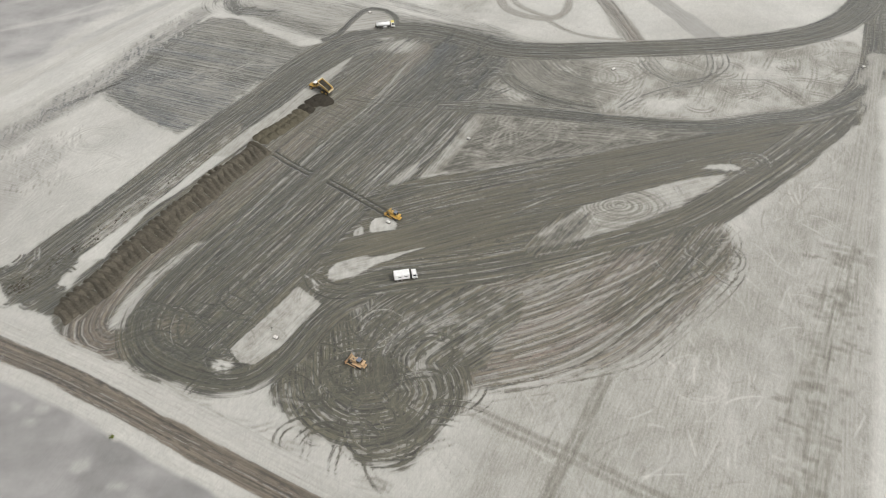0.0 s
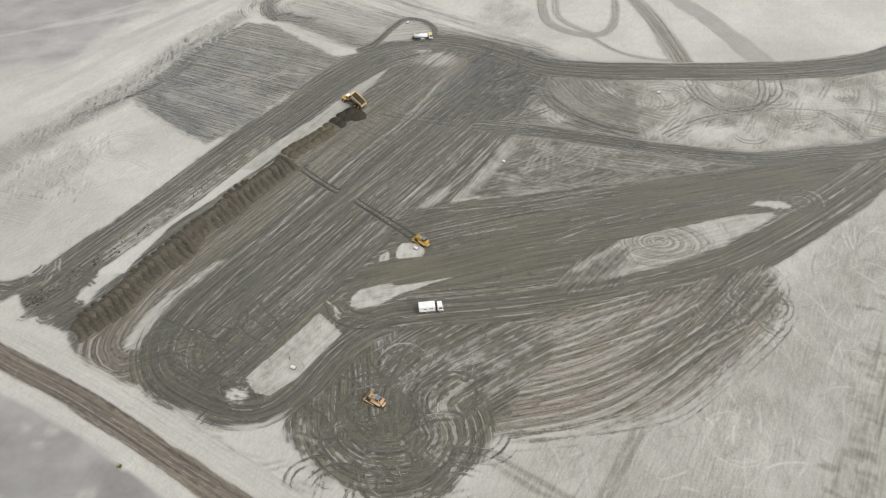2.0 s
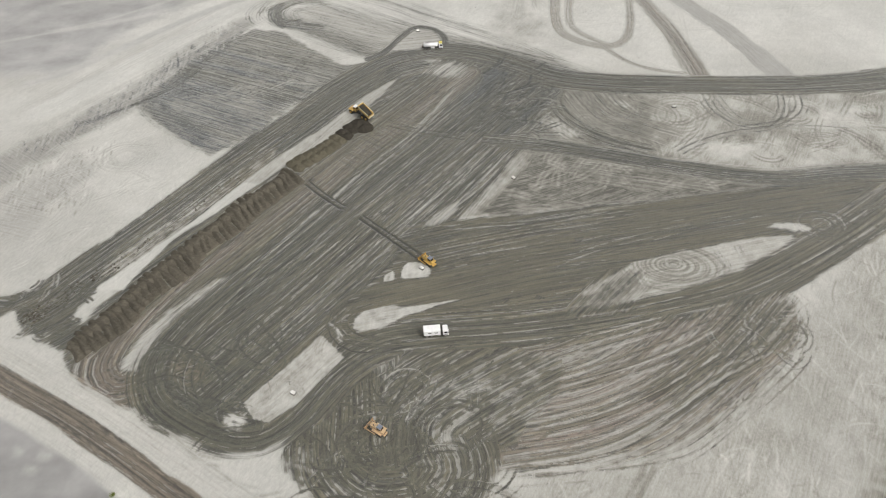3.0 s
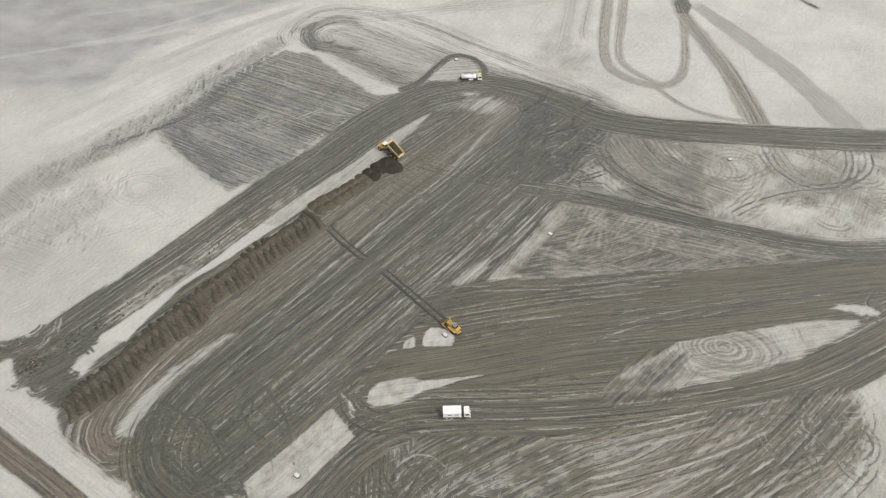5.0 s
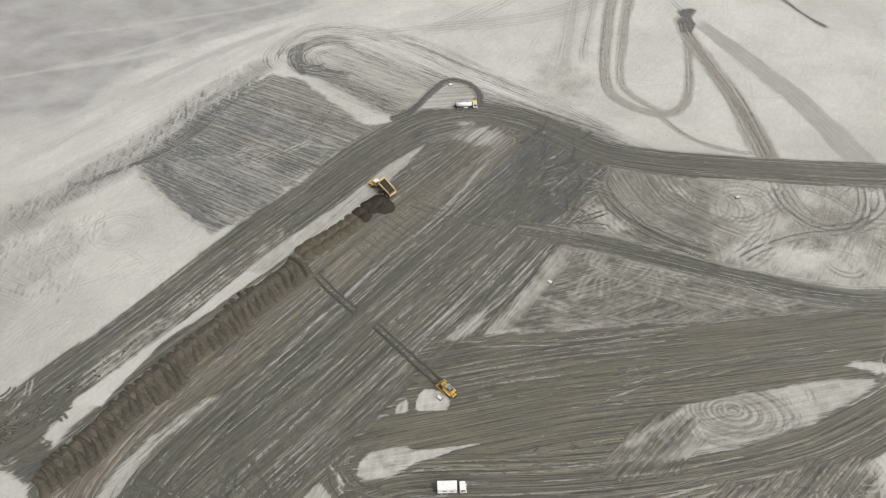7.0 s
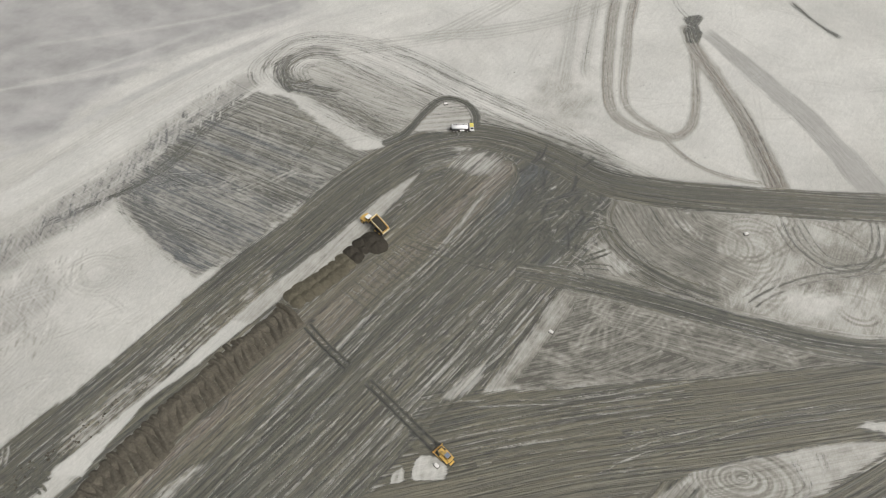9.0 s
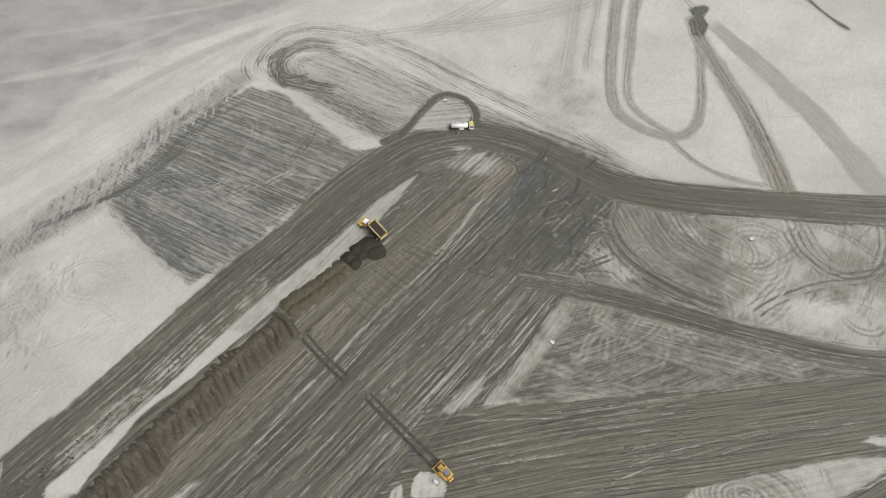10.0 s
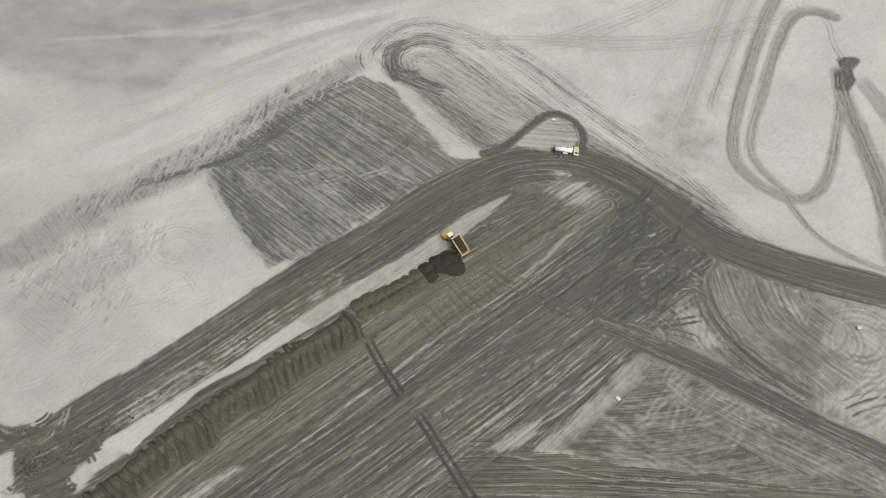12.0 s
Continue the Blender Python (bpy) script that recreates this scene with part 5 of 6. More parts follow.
def berm_mesh(line, offset, half, tall):
    """The crest of soil that the pushes have heaped up, swept along the bank with a scalloped back."""
    bm = bmesh.new()
    rings, run = [], 0.0
    for i in range(0, len(line) - 1, 2):
        d = line[i + 1] - line[i]
        d = d / np.linalg.norm(d)
        run = gone[i]
        taper = min(1, run / 6, (gone[-1] - run) / 3 + 0.05)
        bulge = 1 + 0.3 * abs(math.sin(math.pi * run / 7.1)) + 0.18 * noise.noise(Vector((run * 0.4, 0, 7.7)))
        ring = []
        for j in range(11):
            v = j / 5 - 1
            o = offset + v * half * (bulge if v > 0 else 1.0)
            h = tall * taper * (1 - abs(v) ** 1.7) * (0.85 + 0.3 * noise.noise(Vector((run * 0.3, v, 3.3))))
            h += 0.25 * noise.fractal(Vector((run * 0.8, v * 2.5, 1.9)), 1.0, 2.0, 3) * (1 - abs(v))
            x, y = line[i][0] - d[1] * o, line[i][1] + d[0] * o
            ring.append(bm.verts.new((x, y, height(x, y) + h - 0.1)))
        rings.append(ring)
    for a, b in zip(rings, rings[1:]):
        for j in range(10):
            bm.faces.new((a[j], b[j], b[j + 1], a[j + 1])).smooth = True
    bmesh.ops.recalc_face_normals(bm, faces=bm.faces)
    mesh = bpy.data.meshes.new("soil_berm")
    bm.to_mesh(mesh)
    bm.free()
    mesh.materials.append(HEAP)
    return mesh


tagged(new("soil_berm", berm_mesh(row, 2.8, 2.6, 1.45)), "long scalloped berm of dark soil behind the pushed ridges", "soil berm")
spots = [(-75.3, 226.4), (-72.8, 224.4), (-72.9, 229.3), (-70.2, 227.2), (-70.3, 231.7), (-67.6, 230), (-68, 234.5), (-65.5, 232.6), (-65.9, 237.2), (-63.4, 235.4), (-63.7, 240), (-61.3, 238.4), (-61.6, 243), (-59.4, 241.4)]
for k, (x, y) in enumerate(spots):
    heap(cone_mesh(k + 1, r.uniform(2.9, 3.5), r.uniform(1.2, 1.6)), HEAP_OLD, x, y, r.uniform(0, 360),
         "drying brown rounded heap of tipped soil", "row of tipped soil heaps")
for k, (x, y, q, h) in enumerate([(-59.4, 246.4, 3.2, 1.6), (-57.2, 244.6, 2.9, 1.5)]):
    heap(cone_mesh(30 + k, q, h), HEAP_FRESH, x, y, 70 * k, "dark damp rounded heap of tipped soil", "row of tipped soil heaps")
for k, (x, y, q, h) in enumerate([(-53.4, 252.4, 4.7, 2.0), (-51.0, 250.4, 4.2, 1.7), (-57.2, 250.6, 2.9, 1.2), (-55.2, 248.6, 2.6, 1.1)]):
    heap(cone_mesh(40 + k, q, h), HEAP_FRESH, x, y, 40 * k, "almost black freshly tipped soil heap behind the dump truck", "row of tipped soil heaps")


def clods():
    """Loose lumps of soil strewn along the verge and at the head of the haul road."""
    r = random.Random(17)
    bm = bmesh.new()
    line = smooth_line([(-142, 147), (-134, 156), (-125, 169), (-109, 195), (-94, 219)], step=1.0)
    for k in range(240):
        p = line[min(len(line) - 1, int(len(line) * r.random() ** 2.4))]
        x, y = p[0] - 0.8 + r.gauss(0, 1.5), p[1] + 0.8 + r.gauss(0, 1.5)
        q = r.uniform(0.12, 0.35) + 0.3 * r.random() ** 5
        m = Matrix.Translation((x, y, height(x, y) + q * 0.2)) @ Euler((r.uniform(0, 6), r.uniform(0, 6), r.uniform(0, 6))).to_matrix().to_4x4() @ Matrix.Diagonal((q, q * r.uniform(0.6, 1), q * r.uniform(0.5, 0.8), 1))
        made = bmesh.ops.create_icosphere(bm, subdivisions=1, radius=1, matrix=m)
        for v in made["verts"]:
            v.co += Vector((r.gauss(0, 0.09), r.gauss(0, 0.09), r.gauss(0, 0.06))) * q
    mesh = bpy.data.meshes.new("soil_clods")
    bm.to_mesh(mesh)
    bm.free()
    mesh.materials.append(HEAP)
    return tagged(new("soil_clods", mesh), "dark loose soil clods strewn along the haul road verge", "soil clods", kind="stuff")


clods()


# ---- machines ----
def crawler(parent, y, length, r, w):
    """One track: the belt, its grouser plates, the frame and rollers."""
    bm = bmesh.new()
    half = length / 2 - r
    ring = [(half + r * math.cos(a), r + r * math.sin(a)) for a in [math.pi * (k / 8 - 0.5) for k in range(9)]]
    ring += [(-half + r * math.cos(a), r + r * math.sin(a)) for a in [math.pi * (k / 8 + 0.5) for k in range(9)]]
    inner = [(x * 0.95, r + (z - r) * 0.82) for x, z in ring]
    quads = []
    for x, z in ring:
        quads.append([bm.verts.new((x, y - w / 2, z)), bm.verts.new((x, y + w / 2, z))])
    for q, (x, z) in zip(list(quads), inner):
        q += [bm.verts.new((x, y + w / 2, z)), bm.verts.new((x, y - w / 2, z))]
    for a, b in zip(quads, quads[1:] + quads[:1]):
        for k in range(4):
            bm.faces.new((a[k], b[k], b[(k + 1) % 4], a[(k + 1) % 4]))
    bmesh.ops.recalc_face_normals(bm, faces=bm.faces)
    belt = part("track", bm, STEEL, parent, "muddy dark steel crawler track")
    n = 30
    total = 4 * half + 2 * math.pi * r
    plates = []
    for k in range(n):
        s = total * k / n
        if s < 2 * half:
            x, z, a = -half + s, 2 * r, 0
        elif s < 2 * half + math.pi * r:
            a = (s - 2 * half) / r
            x, z = half + r * math.sin(a), r + r * math.cos(a)
        elif s < 4 * half + math.pi * r:
            x, z, a = half - (s - 2 * half - math.pi * r), 0.0, math.pi
        else:
            a = math.pi + (s - 4 * half - math.pi * r) / r
            x, z = -half + r * math.sin(a), r + r * math.cos(a)
        plates.append(box(total / n * 0.8, w * 1.03, 0.06, x, y, z - 0.03, 0, math.degrees(a)))
    part("track_plate", joined(*plates), STEEL, belt)
    part("track_frame", joined(box(2 * half, w * 0.5, r * 0.8, 0, y, r * 0.6), *[tube(0.16, w * 0.7, -half + 2 * half * k / 5, y, 0.25) for k in range(6)]), STEEL, belt)


def bulldozer(x, y, yaw, mat, roof, label):
    """A crawler dozer with its blade ahead (+x) and ripper behind."""
    top = base("bulldozer", x, y, yaw, label, "bulldozer", "crawler bulldozers")
    for side in (-1.05, 1.05):
        crawler(top, side, 4.2, 0.55, 0.62)
    part("hull", prism([(-2.0, 0.55), (1.9, 0.55), (2.1, 0.9), (2.1, 1.25), (-2.1, 1.3)], 1.5), mat, top)
    hood = part("engine_hood", prism([(0.1, 1.2), (2.25, 1.2), (2.3, 1.95), (2.15, 2.12), (0.1, 2.25)], 1.3, bevel=0.08), mat, top)
    part("grille", joined(*[box(0.05, 1.05, 0.06, 2.31, 0, 1.3 + 0.11 * k, 0.0) for k in range(6)]), STEEL, hood)
    part("exhaust", joined(tube(0.09, 0.9, 1.1, 0.3, 2.6, "z"), tube(0.12, 0.3, 1.1, 0.3, 2.5, "z")), STEEL, top)
    for side in (-1.05, 1.05):
        part("fender", prism([(-2.0, 1.2), (1.2, 1.2), (1.0, 1.34), (-2.0, 1.4)], 0.66, side), mat, top)
    cab = part("cab", joined(box(1.5, 1.5, 0.75, -0.75, 0, 1.3, 0.06), *[box(0.12, 0.12, 0.95, -0.75 + a * 0.68, b * 0.68, 2.0, 0.02) for a in (-1, 1) for b in (-1, 1)]), mat, top)
    part("cab_roof", box(1.35, 1.35, 0.14, -0.75, 0, 2.92, 0.06), roof, cab)
    for a, b, sx, sy in ((0.7, 0, 0.03, 1.2), (-0.7, 0, 0.03, 1.2), (0, 0.7, 1.2, 0.03), (0, -0.7, 1.2, 0.03)):
        part("window", box(sx, sy, 0.88, -0.75 + a, b, 2.04, 0), GLASS, cab)
    part("rear_tank", box(0.7, 1.5, 0.9, -1.85, 0, 1.25, 0.12), mat, top)
    blade = bmesh.new()
    rows = []
    for i in range(9):
        a = radians(-38 + 76 * i / 8)
        z, q = 0.72 + 1.1 * math.sin(a) / math.sin(radians(38)) * 0.62, -1.3 * (math.cos(a) - 0.79)
        rows.append([blade.verts.new((3.2 + q + c, b, z)) for c, b in ((0.16, -1.85), (0.0, -1.6), (0.0, 1.6), (0.16, 1.85))])
    for a, b in zip(rows, rows[1:]):
        for k in range(3):
            blade.faces.new((a[k], a[k + 1], b[k + 1], b[k]))
    bmesh.ops.solidify(blade, geom=list(blade.faces), thickness=0.1)
    bl = part("blade", blade, mat, top)
    part("cutting_edge", box(0.06, 3.6, 0.22, 3.33, 0, 0.0, 0.01), BARE, bl, "bright worn steel cutting edge")
    for side in (-1.5, 1.5):
        part("push_arm", box(3.3, 0.2, 0.28, 1.48, side, 0.42, 0.03), mat, top)
        part("lift_ram", tube(0.09, 1.8, 2.25, side * 0.42, 1.5, "x"), BARE, top)
    rip = part("ripper", joined(box(0.5, 1.5, 0.35, -2.55, 0, 0.75), *[box(0.7, 0.12, 0.2, -2.25, s, 0.9) for s in (-0.5, 0.5)]), mat, top)
    for s in (-0.55, 0.0, 0.55):
        part("ripper_tooth", box(0.16, 0.1, 0.9, -2.85, s, 0.12, 0.02, 12), STEEL, rip)
    for s in (-0.5, 0.5):
        part("work_lamp", tube(0.1, 0.1, 0.12, s, 3.0, "x"), LAMP, top)
    top.scale = (1.04, 1.04, 1.04)
    return top


def cab_glazing(cab, x_front, x_back, w, z0, z1):
    part("windscreen", box(0.04, w * 0.84, z1 - z0, x_front, 0, z0, 0), GLASS, cab)
    for s in (-1, 1):
        part("side_window", box((x_front - x_back) * 0.6, 0.04, z1 - z0, (x_front + x_back) / 2 + 0.05, s * w / 2, z0, 0), GLASS, cab)


def lorry_front(top, mat, nose, length, w, roof, roof_mat=None):
    cab = part("cab", prism([(nose - length, 0.85), (nose - 0.05, 0.75), (nose, 1.4), (nose - 0.12, roof - 0.3), (nose - 0.3, roof), (nose - length, roof)], w, bevel=0.07), mat, top)
    cab_glazing(cab, nose - 0.03, nose - length, w, 1.75, roof - 0.42)
    part("bumper", box(0.3, w, 0.42, nose + 0.02, 0, 0.5, 0.06), mat, cab)
    part("grille", joined(*[box(0.05, w * 0.6, 0.07, nose + 0.03, 0, 1.0 + 0.13 * k, 0) for k in range(5)]), STEEL, cab)
    for s in (-1, 1):
        part("headlight", box(0.08, 0.34, 0.18, nose + 0.16, s * w * 0.38, 0.62, 0.03), LAMP, cab)
        part("mirror", joined(box(0.12, 0.22, 0.5, nose - 0.1, s * (w / 2 + 0.2), 1.9, 0.02), box(0.05, 0.2, 0.05, nose - 0.15, s * (w / 2 + 0.05), 2.35, 0)), STEEL, cab)
    if roof_mat:
        part("roof", box(length * 0.86, w * 0.92, 0.14, nose - length / 2 - 0.05, 0, roof - 0.02, 0.05), roof_mat, cab, "sun-yellowed cab roof")
    return cab


def service_truck(x, y, yaw):
    """A three-axle lorry with a closed box body, 7.7 m long."""
    top = base("service_truck", x, y, yaw, "white three-axle box truck parked on the dirt track", "truck")
    part("chassis", joined(*[box(7.2, 0.22, 0.3, -0.15, s, 0.75) for s in (-0.45, 0.45)], *[box(0.15, 1.0, 0.2, -3 + 1.2 * k, 0, 0.8) for k in range(6)]), STEEL, top)
    lorry_front(top, WHITE, 3.75, 1.7, 2.4, 2.85)
    body = part("box_body", joined(box(5.1, 2.5, 1.95, -1.25, 0, 1.12, 0.06), box(5.18, 2.56, 0.08, -1.25, 0, 3.04, 0.03), box(5.18, 2.56, 0.1, -1.25, 0, 1.08, 0.02)), WHITE, top)
    for s in (-1, 1):
        for k in (-0.75, 0.75):
            part("side_hatch", box(1.1, 0.05, 0.32, -1.0 + k * 1.3, s * 1.26, 2.1, 0.01), STEEL, body, "dark side hatch")
        for k in range(5):
            part("body_rib", box(0.06, 0.05, 1.8, -3.6 + 1.17 * k, s * 1.262, 1.2, 0.01), WHITE, body)
    part("rear_door", joined(box(0.05, 1.15, 1.75, -3.82, -0.6, 1.2, 0.01), box(0.05, 1.15, 1.75, -3.82, 0.6, 1.2, 0.01)), WHITE, body)
    part("roof_hatch", box(0.7, 0.7, 0.12, 0.3, 0, 3.1, 0.03), WHITE, body)
    part("air_filter", tube(0.22, 0.8, 1.65, 0.7, 2.3, "z"), STEEL, top)
    part("fuel_tank", tube(0.32, 1.0, 0.95, -0.95, 0.85, "x", bevel=0.05), BARE, top)
    for s in (-1, 1):
        wheel(top, 2.75, s * 1.05, 0.52, 0.32)
        wheel(top, -1.45, s * 0.98, 0.52, 0.55)
        wheel(top, -2.8, s * 0.98, 0.52, 0.55)
        part("mudguard", prism([(-3.5, 0.9), (-3.4, 1.08), (-0.8, 1.08), (-0.75, 0.95)], 0.5, s * 0.98, 0), STEEL, top)
        part("tail_light", box(0.06, 0.3, 0.14, -3.86, s * 0.95, 0.9, 0.01), RED, top)
    return top


def tank_truck(x, y, yaw):
    """A four-axle water tanker, 9.8 m long."""
    top = base("water_tanker", x, y, yaw, "white four-axle water tanker with a yellow cab roof", "tanker truck")
    part("chassis", joined(*[box(9.2, 0.22, 0.32, -0.2, s, 0.78) for s in (-0.45, 0.45)], *[box(0.15, 1.0, 0.2, -4 + 1.3 * k, 0, 0.85) for k in range(7)]), STEEL, top)
    lorry_front(top, WHITE, 4.85, 1.75, 2.45, 2.9, CREAM)
    bm = tube(1.12, 6.6, -0.75, 0, 2.15, "x", sides=28, bevel=0.2)
    bmesh.ops.scale(bm, vec=(1, 1.08, 0.88), space=Matrix.Translation((0, 0, -2.15)), verts=bm.verts)
    for f in bm.faces:
        f.smooth = len(f.verts) == 4
    tank = part("tank", bm, WHITE, top)
    for k in range(6):
        ring = tube(1.13, 0.08, -3.6 + 1.14 * k, 0, 2.15, "x", sides=28)
        bmesh.ops.scale(ring, vec=(1, 1.08, 0.88), space=Matrix.Translation((0, 0, -2.15)), verts=ring.verts)
        part("tank_band", ring, WHITE, tank)
    part("catwalk", joined(box(5.6, 0.3, 0.05, -0.7, 0, 3.13, 0), *[box(0.05, 0.05, 0.3, -3.3 + 1.3 * k, s, 3.0, 0) for k in range(5) for s in (-0.16, 0.16)]), BARE, tank)
    for k in (-2.2, 0.6):
        part("manhole", tube(0.3, 0.14, k, 0, 3.2, "z", bevel=0.03), STEEL, tank)
    part("rear_frame", joined(*[box(0.08, 0.08, 1.6, -4.35, s, 1.1, 0.01) for s in (-0.9, 0.9)], *[box(0.08, 1.9, 0.08, -4.35, 0, 1.2 + 0.45 * k, 0.01) for k in range(4)]), STEEL, top)
    part("spray_bar", tube(0.08, 2.3, -4.6, 0, 0.65), BARE, top)
    part("pump", box(0.6, 0.9, 0.6, -4.3, 0, 0.75, 0.05), STEEL, top)
    for s in (-1, 1):
        for wx in (3.95, 2.2):
            wheel(top, wx, s * 1.05, 0.52, 0.32)
        for wx in (-1.9, -3.25):
            wheel(top, wx, s * 0.98, 0.52, 0.55)
        part("side_locker", box(1.8, 0.45, 0.5, 0.1, s * 0.95, 0.65, 0.04), WHITE, top)
        part("mudguard", prism([(-4.0, 0.95), (-3.9, 1.12), (-1.2, 1.12), (-1.1, 0.98)], 0.55, s * 0.98, 0), STEEL, top)
        part("tail_light", box(0.06, 0.3, 0.14, -4.78, s * 0.95, 0.95, 0.01), RED, top)
    return top


def dump_truck(x, y, yaw):
    """A six-wheeled articulated dumper with its loaded body half raised; it faces +x."""
    top = base("dump_truck", x, y, yaw, "yellow articulated dump truck tipping a load of dark soil", "dump truck")
    front = part("front_frame", prism([(1.2, 0.75), (4.9, 0.7), (5.1, 1.1), (4.9, 1.4), (1.2, 1.35)], 1.3), STEEL, top)
    hood = part("engine_hood", prism([(3.0, 1.3), (5.3, 1.05), (5.45, 1.5), (5.25, 1.95), (3.0, 2.35)], 2.2, bevel=0.12), YELLOW, top)
    part("grille", joined(*[box(0.05, 1.5, 0.07, 5.42 - 0.02 * k, 0, 1.25 + 0.12 * k, 0) for k in range(5)]), STEEL, hood)
    for s in (-1, 1):
        part("headlight", box(0.08, 0.35, 0.18, 5.38, s * 0.85, 1.25, 0.03), LAMP, hood)
        part("fender", prism([(2.9, 1.55), (3.3, 1.95), (4.7, 1.95), (5.1, 1.5), (5.1, 1.6), (4.75, 2.05), (3.25, 2.05), (2.85, 1.65)], 0.8, s * 1.3, 0), YELLOW, top)
    cab = part("cab", prism([(1.7, 1.4), (3.2, 1.4), (3.3, 2.3), (3.05, 3.25), (1.75, 3.3)], 1.75, bevel=0.07), YELLOW, top)
    cab_glazing(cab, 3.2, 1.75, 1.76, 2.35, 3.1)
    part("rear_window", box(0.04, 1.4, 0.7, 1.68, 0, 2.4, 0), GLASS, cab)
    part("cab_roof", box(1.6, 1.85, 0.14, 2.42, 0, 3.27, 0.05), WHITE, cab, "dusty white cab roof")
    for s in (-1, 1):
        part("mirror", box(0.1, 0.25, 0.5, 3.2, s * 1.25, 2.5, 0.02), STEEL, cab)
        part("steps", joined(*[box(0.5, 0.35, 0.05, 2.3, s * 1.15, 0.8 + 0.35 * k, 0) for k in range(3)]), STEEL, top)
    part("exhaust", tube(0.1, 1.2, 1.45, 0.85, 2.5, "z"), STEEL, top)
    part("hitch", joined(tube(0.35, 0.9, 0.95, 0, 1.05, "z"), box(0.9, 0.6, 0.4, 0.7, 0, 0.85)), STEEL, top)
    part("rear_frame", joined(*[box(5.6, 0.3, 0.45, -2.2, s, 0.95) for s in (-0.55, 0.55)], box(0.3, 1.4, 0.4, -4.8, 0, 0.95)), STEEL, top)
    tip = pose(-4.9, 0, 1.45, 0, -24, 0)
    floor_w, rim_w = 2.3, 3.1
    bm = bmesh.new()
    prof = [(-0.45, 0.35, rim_w), (0.2, 0.0, floor_w), (4.6, 0.0, floor_w), (5.6, 0.75, floor_w)]
    rail = [(-0.55, 1.0), (0.4, 1.55), (4.9, 1.6), (5.9, 1.75)]
    low = [[bm.verts.new((px, s * pw / 2, pz)) for s in (-1, 1)] for px, pz, pw in prof]
    high = [[bm.verts.new((px, s * rim_w / 2, pz)) for s in (-1, 1)] for px, pz in rail]
    for a, b in zip(low, low[1:]):
        bm.faces.new((a[0], b[0], b[1], a[1]))
    for k in range(3):
        for s in (0, 1):
            bm.faces.new((low[k][s], low[k + 1][s], high[k + 1][s], high[k][s]))
    bm.faces.new((low[3][0], low[3][1], high[3][1], high[3][0]))
    bmesh.ops.recalc_face_normals(bm, faces=bm.faces)
    bmesh.ops.solidify(bm, geom=list(bm.faces), thickness=0.12)
    bmesh.ops.transform(bm, matrix=tip, verts=bm.verts)
    body = part("dump_body", bm, YELLOW, top)
    lip = joined(*[box(5.3, 0.2, 0.16, 2.7, s * rim_w / 2, 1.55, 0.04, -1) for s in (-1, 1)], box(0.25, 3.2, 0.2, 5.85, 0, 1.68, 0.04))
    bmesh.ops.transform(lip, matrix=tip, verts=lip.verts)
    part("body_rail", lip, CREAM_RAIL, body)
    gate = box(0.14, 3.15, 1.05, -0.55, 0, 0.35, 0.04, 10)
    bmesh.ops.transform(gate, matrix=tip, verts=gate.verts)
    part("tailgate", gate, CREAM_RAIL, body, "pale yellow tailgate")
    for k in range(5):
        for q in (-1, 1):
            rib = box(0.16, 0.14, 1.3, 0.6 + 1.05 * k, q * (rim_w / 2 - 0.12), 0.3, 0.02)
            bmesh.ops.transform(rib, matrix=tip, verts=rib.verts)
            part("body_rib", rib, YELLOW, body)
    load = bmesh.new()
    rows = []
    for i in range(15):
        u = i / 14
        rows.append([load.verts.new((0.1 + 5.4 * u, (j / 8 - 0.5) * 2.8, 0.75 + 0.55 * u ** 0.5 + 0.35 * math.sin(math.pi * j / 8) * math.sin(math.pi * min(1, u + 0.1)) +
                                     0.12 * noise.noise(Vector((i * 0.6, j * 0.6, 4.4))))) for j in range(9)])
    for a, b in zip(rows, rows[1:]):
        for k in range(8):
            load.faces.new((a[k], b[k], b[k + 1], a[k + 1])).smooth = True
    bmesh.ops.recalc_face_normals(load, faces=load.faces)
    bmesh.ops.transform(load, matrix=tip, verts=load.verts)
    part("soil_load", load, HEAP_FRESH, body, "dark damp soil filling the body")
    for s in (-1, 1):
        part("tipping_ram", tube(0.12, 2.2, -1.2, s * 0.75, 2.0, "z"), BARE, top)
        for wx in (4.0, -2.1, -4.0):
            wheel(top, wx, s * 1.25, 0.88, 0.75, YELLOW)
        part("tail_light", box(0.06, 0.3, 0.16, -5.0, s * 1.0, 1.1, 0.01), RED, top)
    return top


service_truck(-13.5, 148.1, 9)
tank_truck(-27.8, 313.3, 8)
dump_truck(-53.6, 259.0, 146).scale = (1.07, 1.07, 1.07)
bulldozer(-18.2, 177.5, 140, YELLOW, ROOF_GREY, "yellow crawler bulldozer with a blue-grey cab roof beside a sand island")
bulldozer(-27.0, 114.4, 150, ORANGE, ROOF_GREY, "dusty orange crawler bulldozer parked on churned ground")


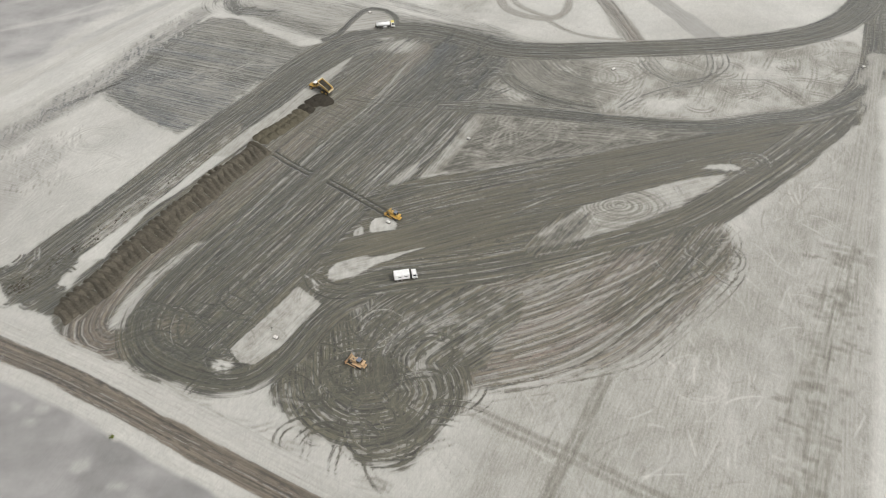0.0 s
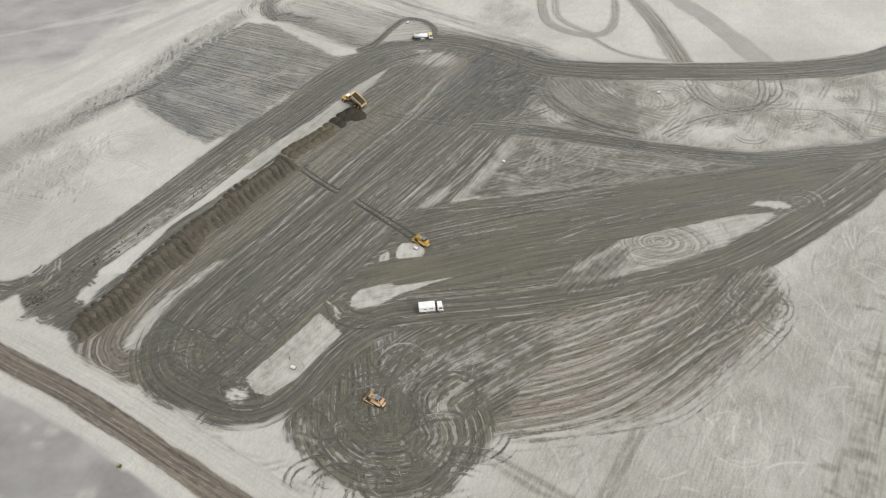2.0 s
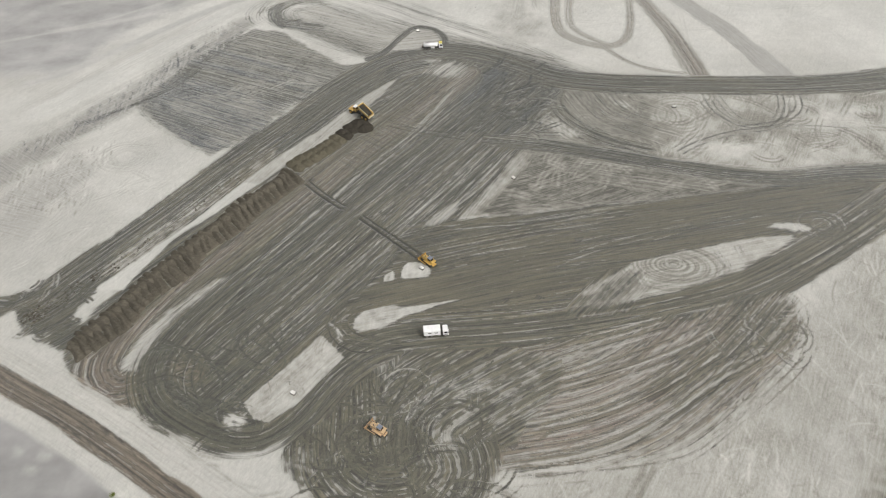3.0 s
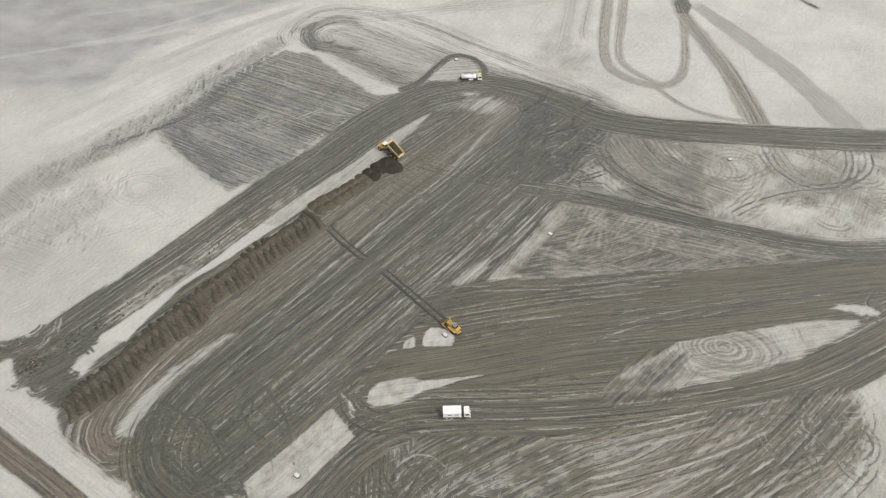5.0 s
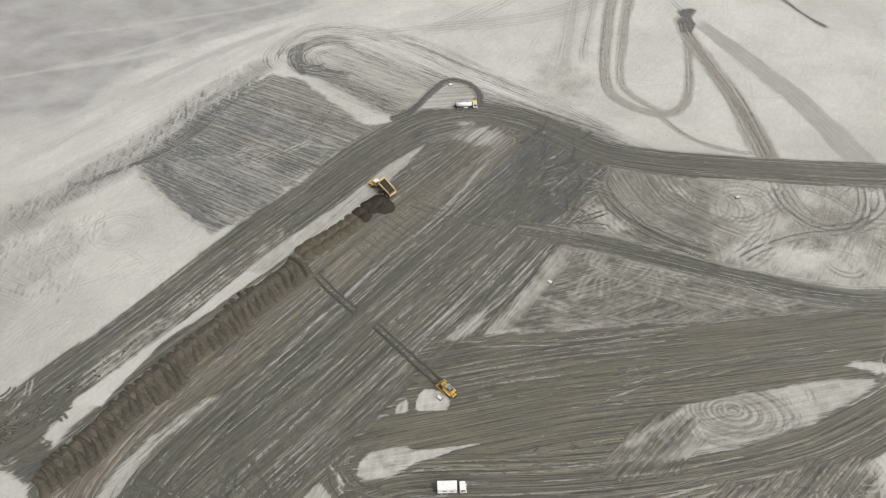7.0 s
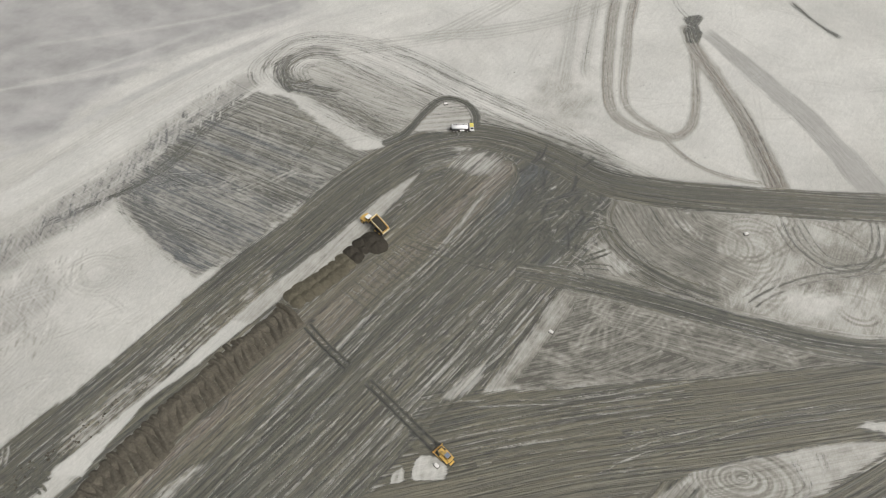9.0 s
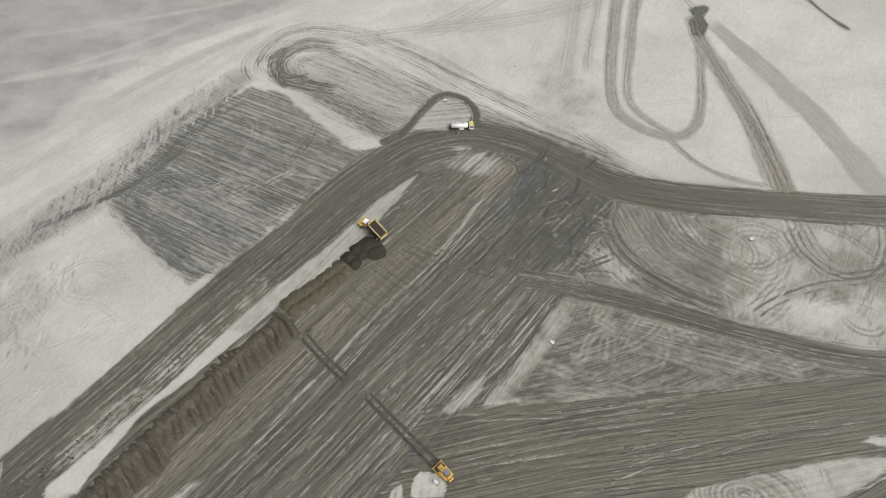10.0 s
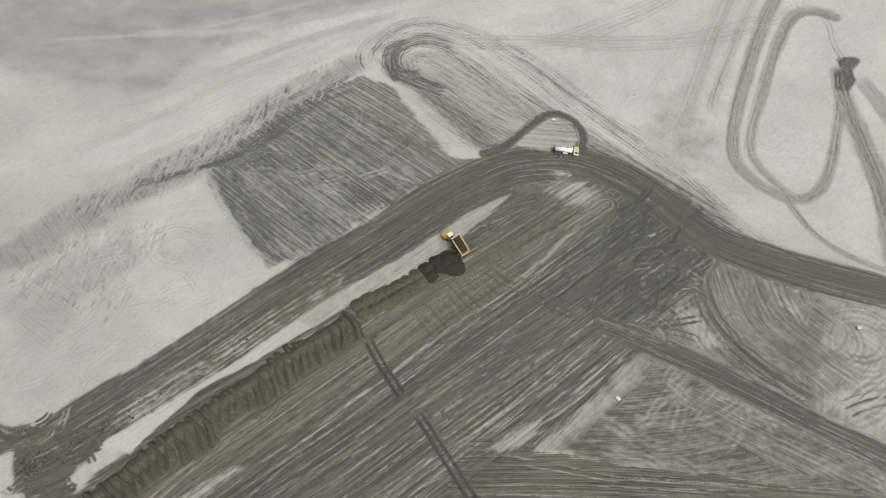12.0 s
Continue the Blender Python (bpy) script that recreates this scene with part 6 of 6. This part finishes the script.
# ---- small things ----
def marker(x, y, yaw):
    """A whitewashed block on a dark slab that stands in for its contact shadow."""
    top = base("marker_block", x, y, yaw, "whitewashed concrete marker block standing on bare sand", "marker", "survey marker blocks")
    part("block", box(1.45, 0.95, 0.7, 0, 0, 0.12, 0.16), CONCRETE, top)
    part("contact_shade", box(1.7, 1.15, 0.2, 0, 0, -0.05, 0.05), STEEL, top, "dark slab standing in for the contact shadow")
    return top


for x, y, yaw in ((-53.2, 124.8, -25), (-20.4, 174.8, -35), (10.3, 222.3, -30), (77.8, 270.8, 20), (-36.1, 328.5, 15), (190.1, 268.4, 10)):
    marker(x, y, yaw)


def bush(x, y):
    r = random.Random(8)
    top = base("shrub", x, y, 0, "small yellow-green shrub growing beside the silt pond", "shrub")
    stems, leaves = [], []
    for k in range(9):
        a, tilt = r.uniform(0, 6.28), r.uniform(0.2, 1.0)
        h = r.uniform(0.6, 1.3)
        bm = tube(0.025, h, 0, 0, h / 2, "z", 0.01, 6)
        m = Matrix.Rotation(a, 4, "Z") @ Matrix.Rotation(tilt, 4, "Y")
        bmesh.ops.transform(bm, matrix=m, verts=bm.verts)
        stems.append(bm)
        for q in range(38):
            p = m @ Vector((r.gauss(0, 0.16), r.gauss(0, 0.16), h * r.uniform(0.35, 1.1)))
            leaf = bmesh.new()
            vs = [leaf.verts.new(c) for c in ((0, 0, 0), (0.09, 0.05, 0.02), (0.2, 0, 0), (0.09, -0.05, 0.02))]
            leaf.faces.new(vs)
            bmesh.ops.transform(leaf, matrix=Matrix.Translation(p) @ Euler((r.uniform(-1, 1), r.uniform(-1, 1), r.uniform(0, 6))).to_matrix().to_4x4(), verts=leaf.verts)
            leaves.append(leaf)
    part("stem", joined(*stems), TWIG, top)
    part("leaf_cluster", joined(*leaves), LEAF, top)


bush(-93.4, 91.9)


def stake(x, y):
    top = base("survey_stake", x, y, 0, "thin dark survey stake beside a white marker block", "stake")
    part("post", tube(0.07, 1.7, 0, 0, 0.85, "z", 0.05, 8), TWIG, top)
    part("flag", box(0.45, 0.03, 0.3, 0.26, 0, 1.35, 0.0), STEEL, top)


stake(-54.8, 127.6)
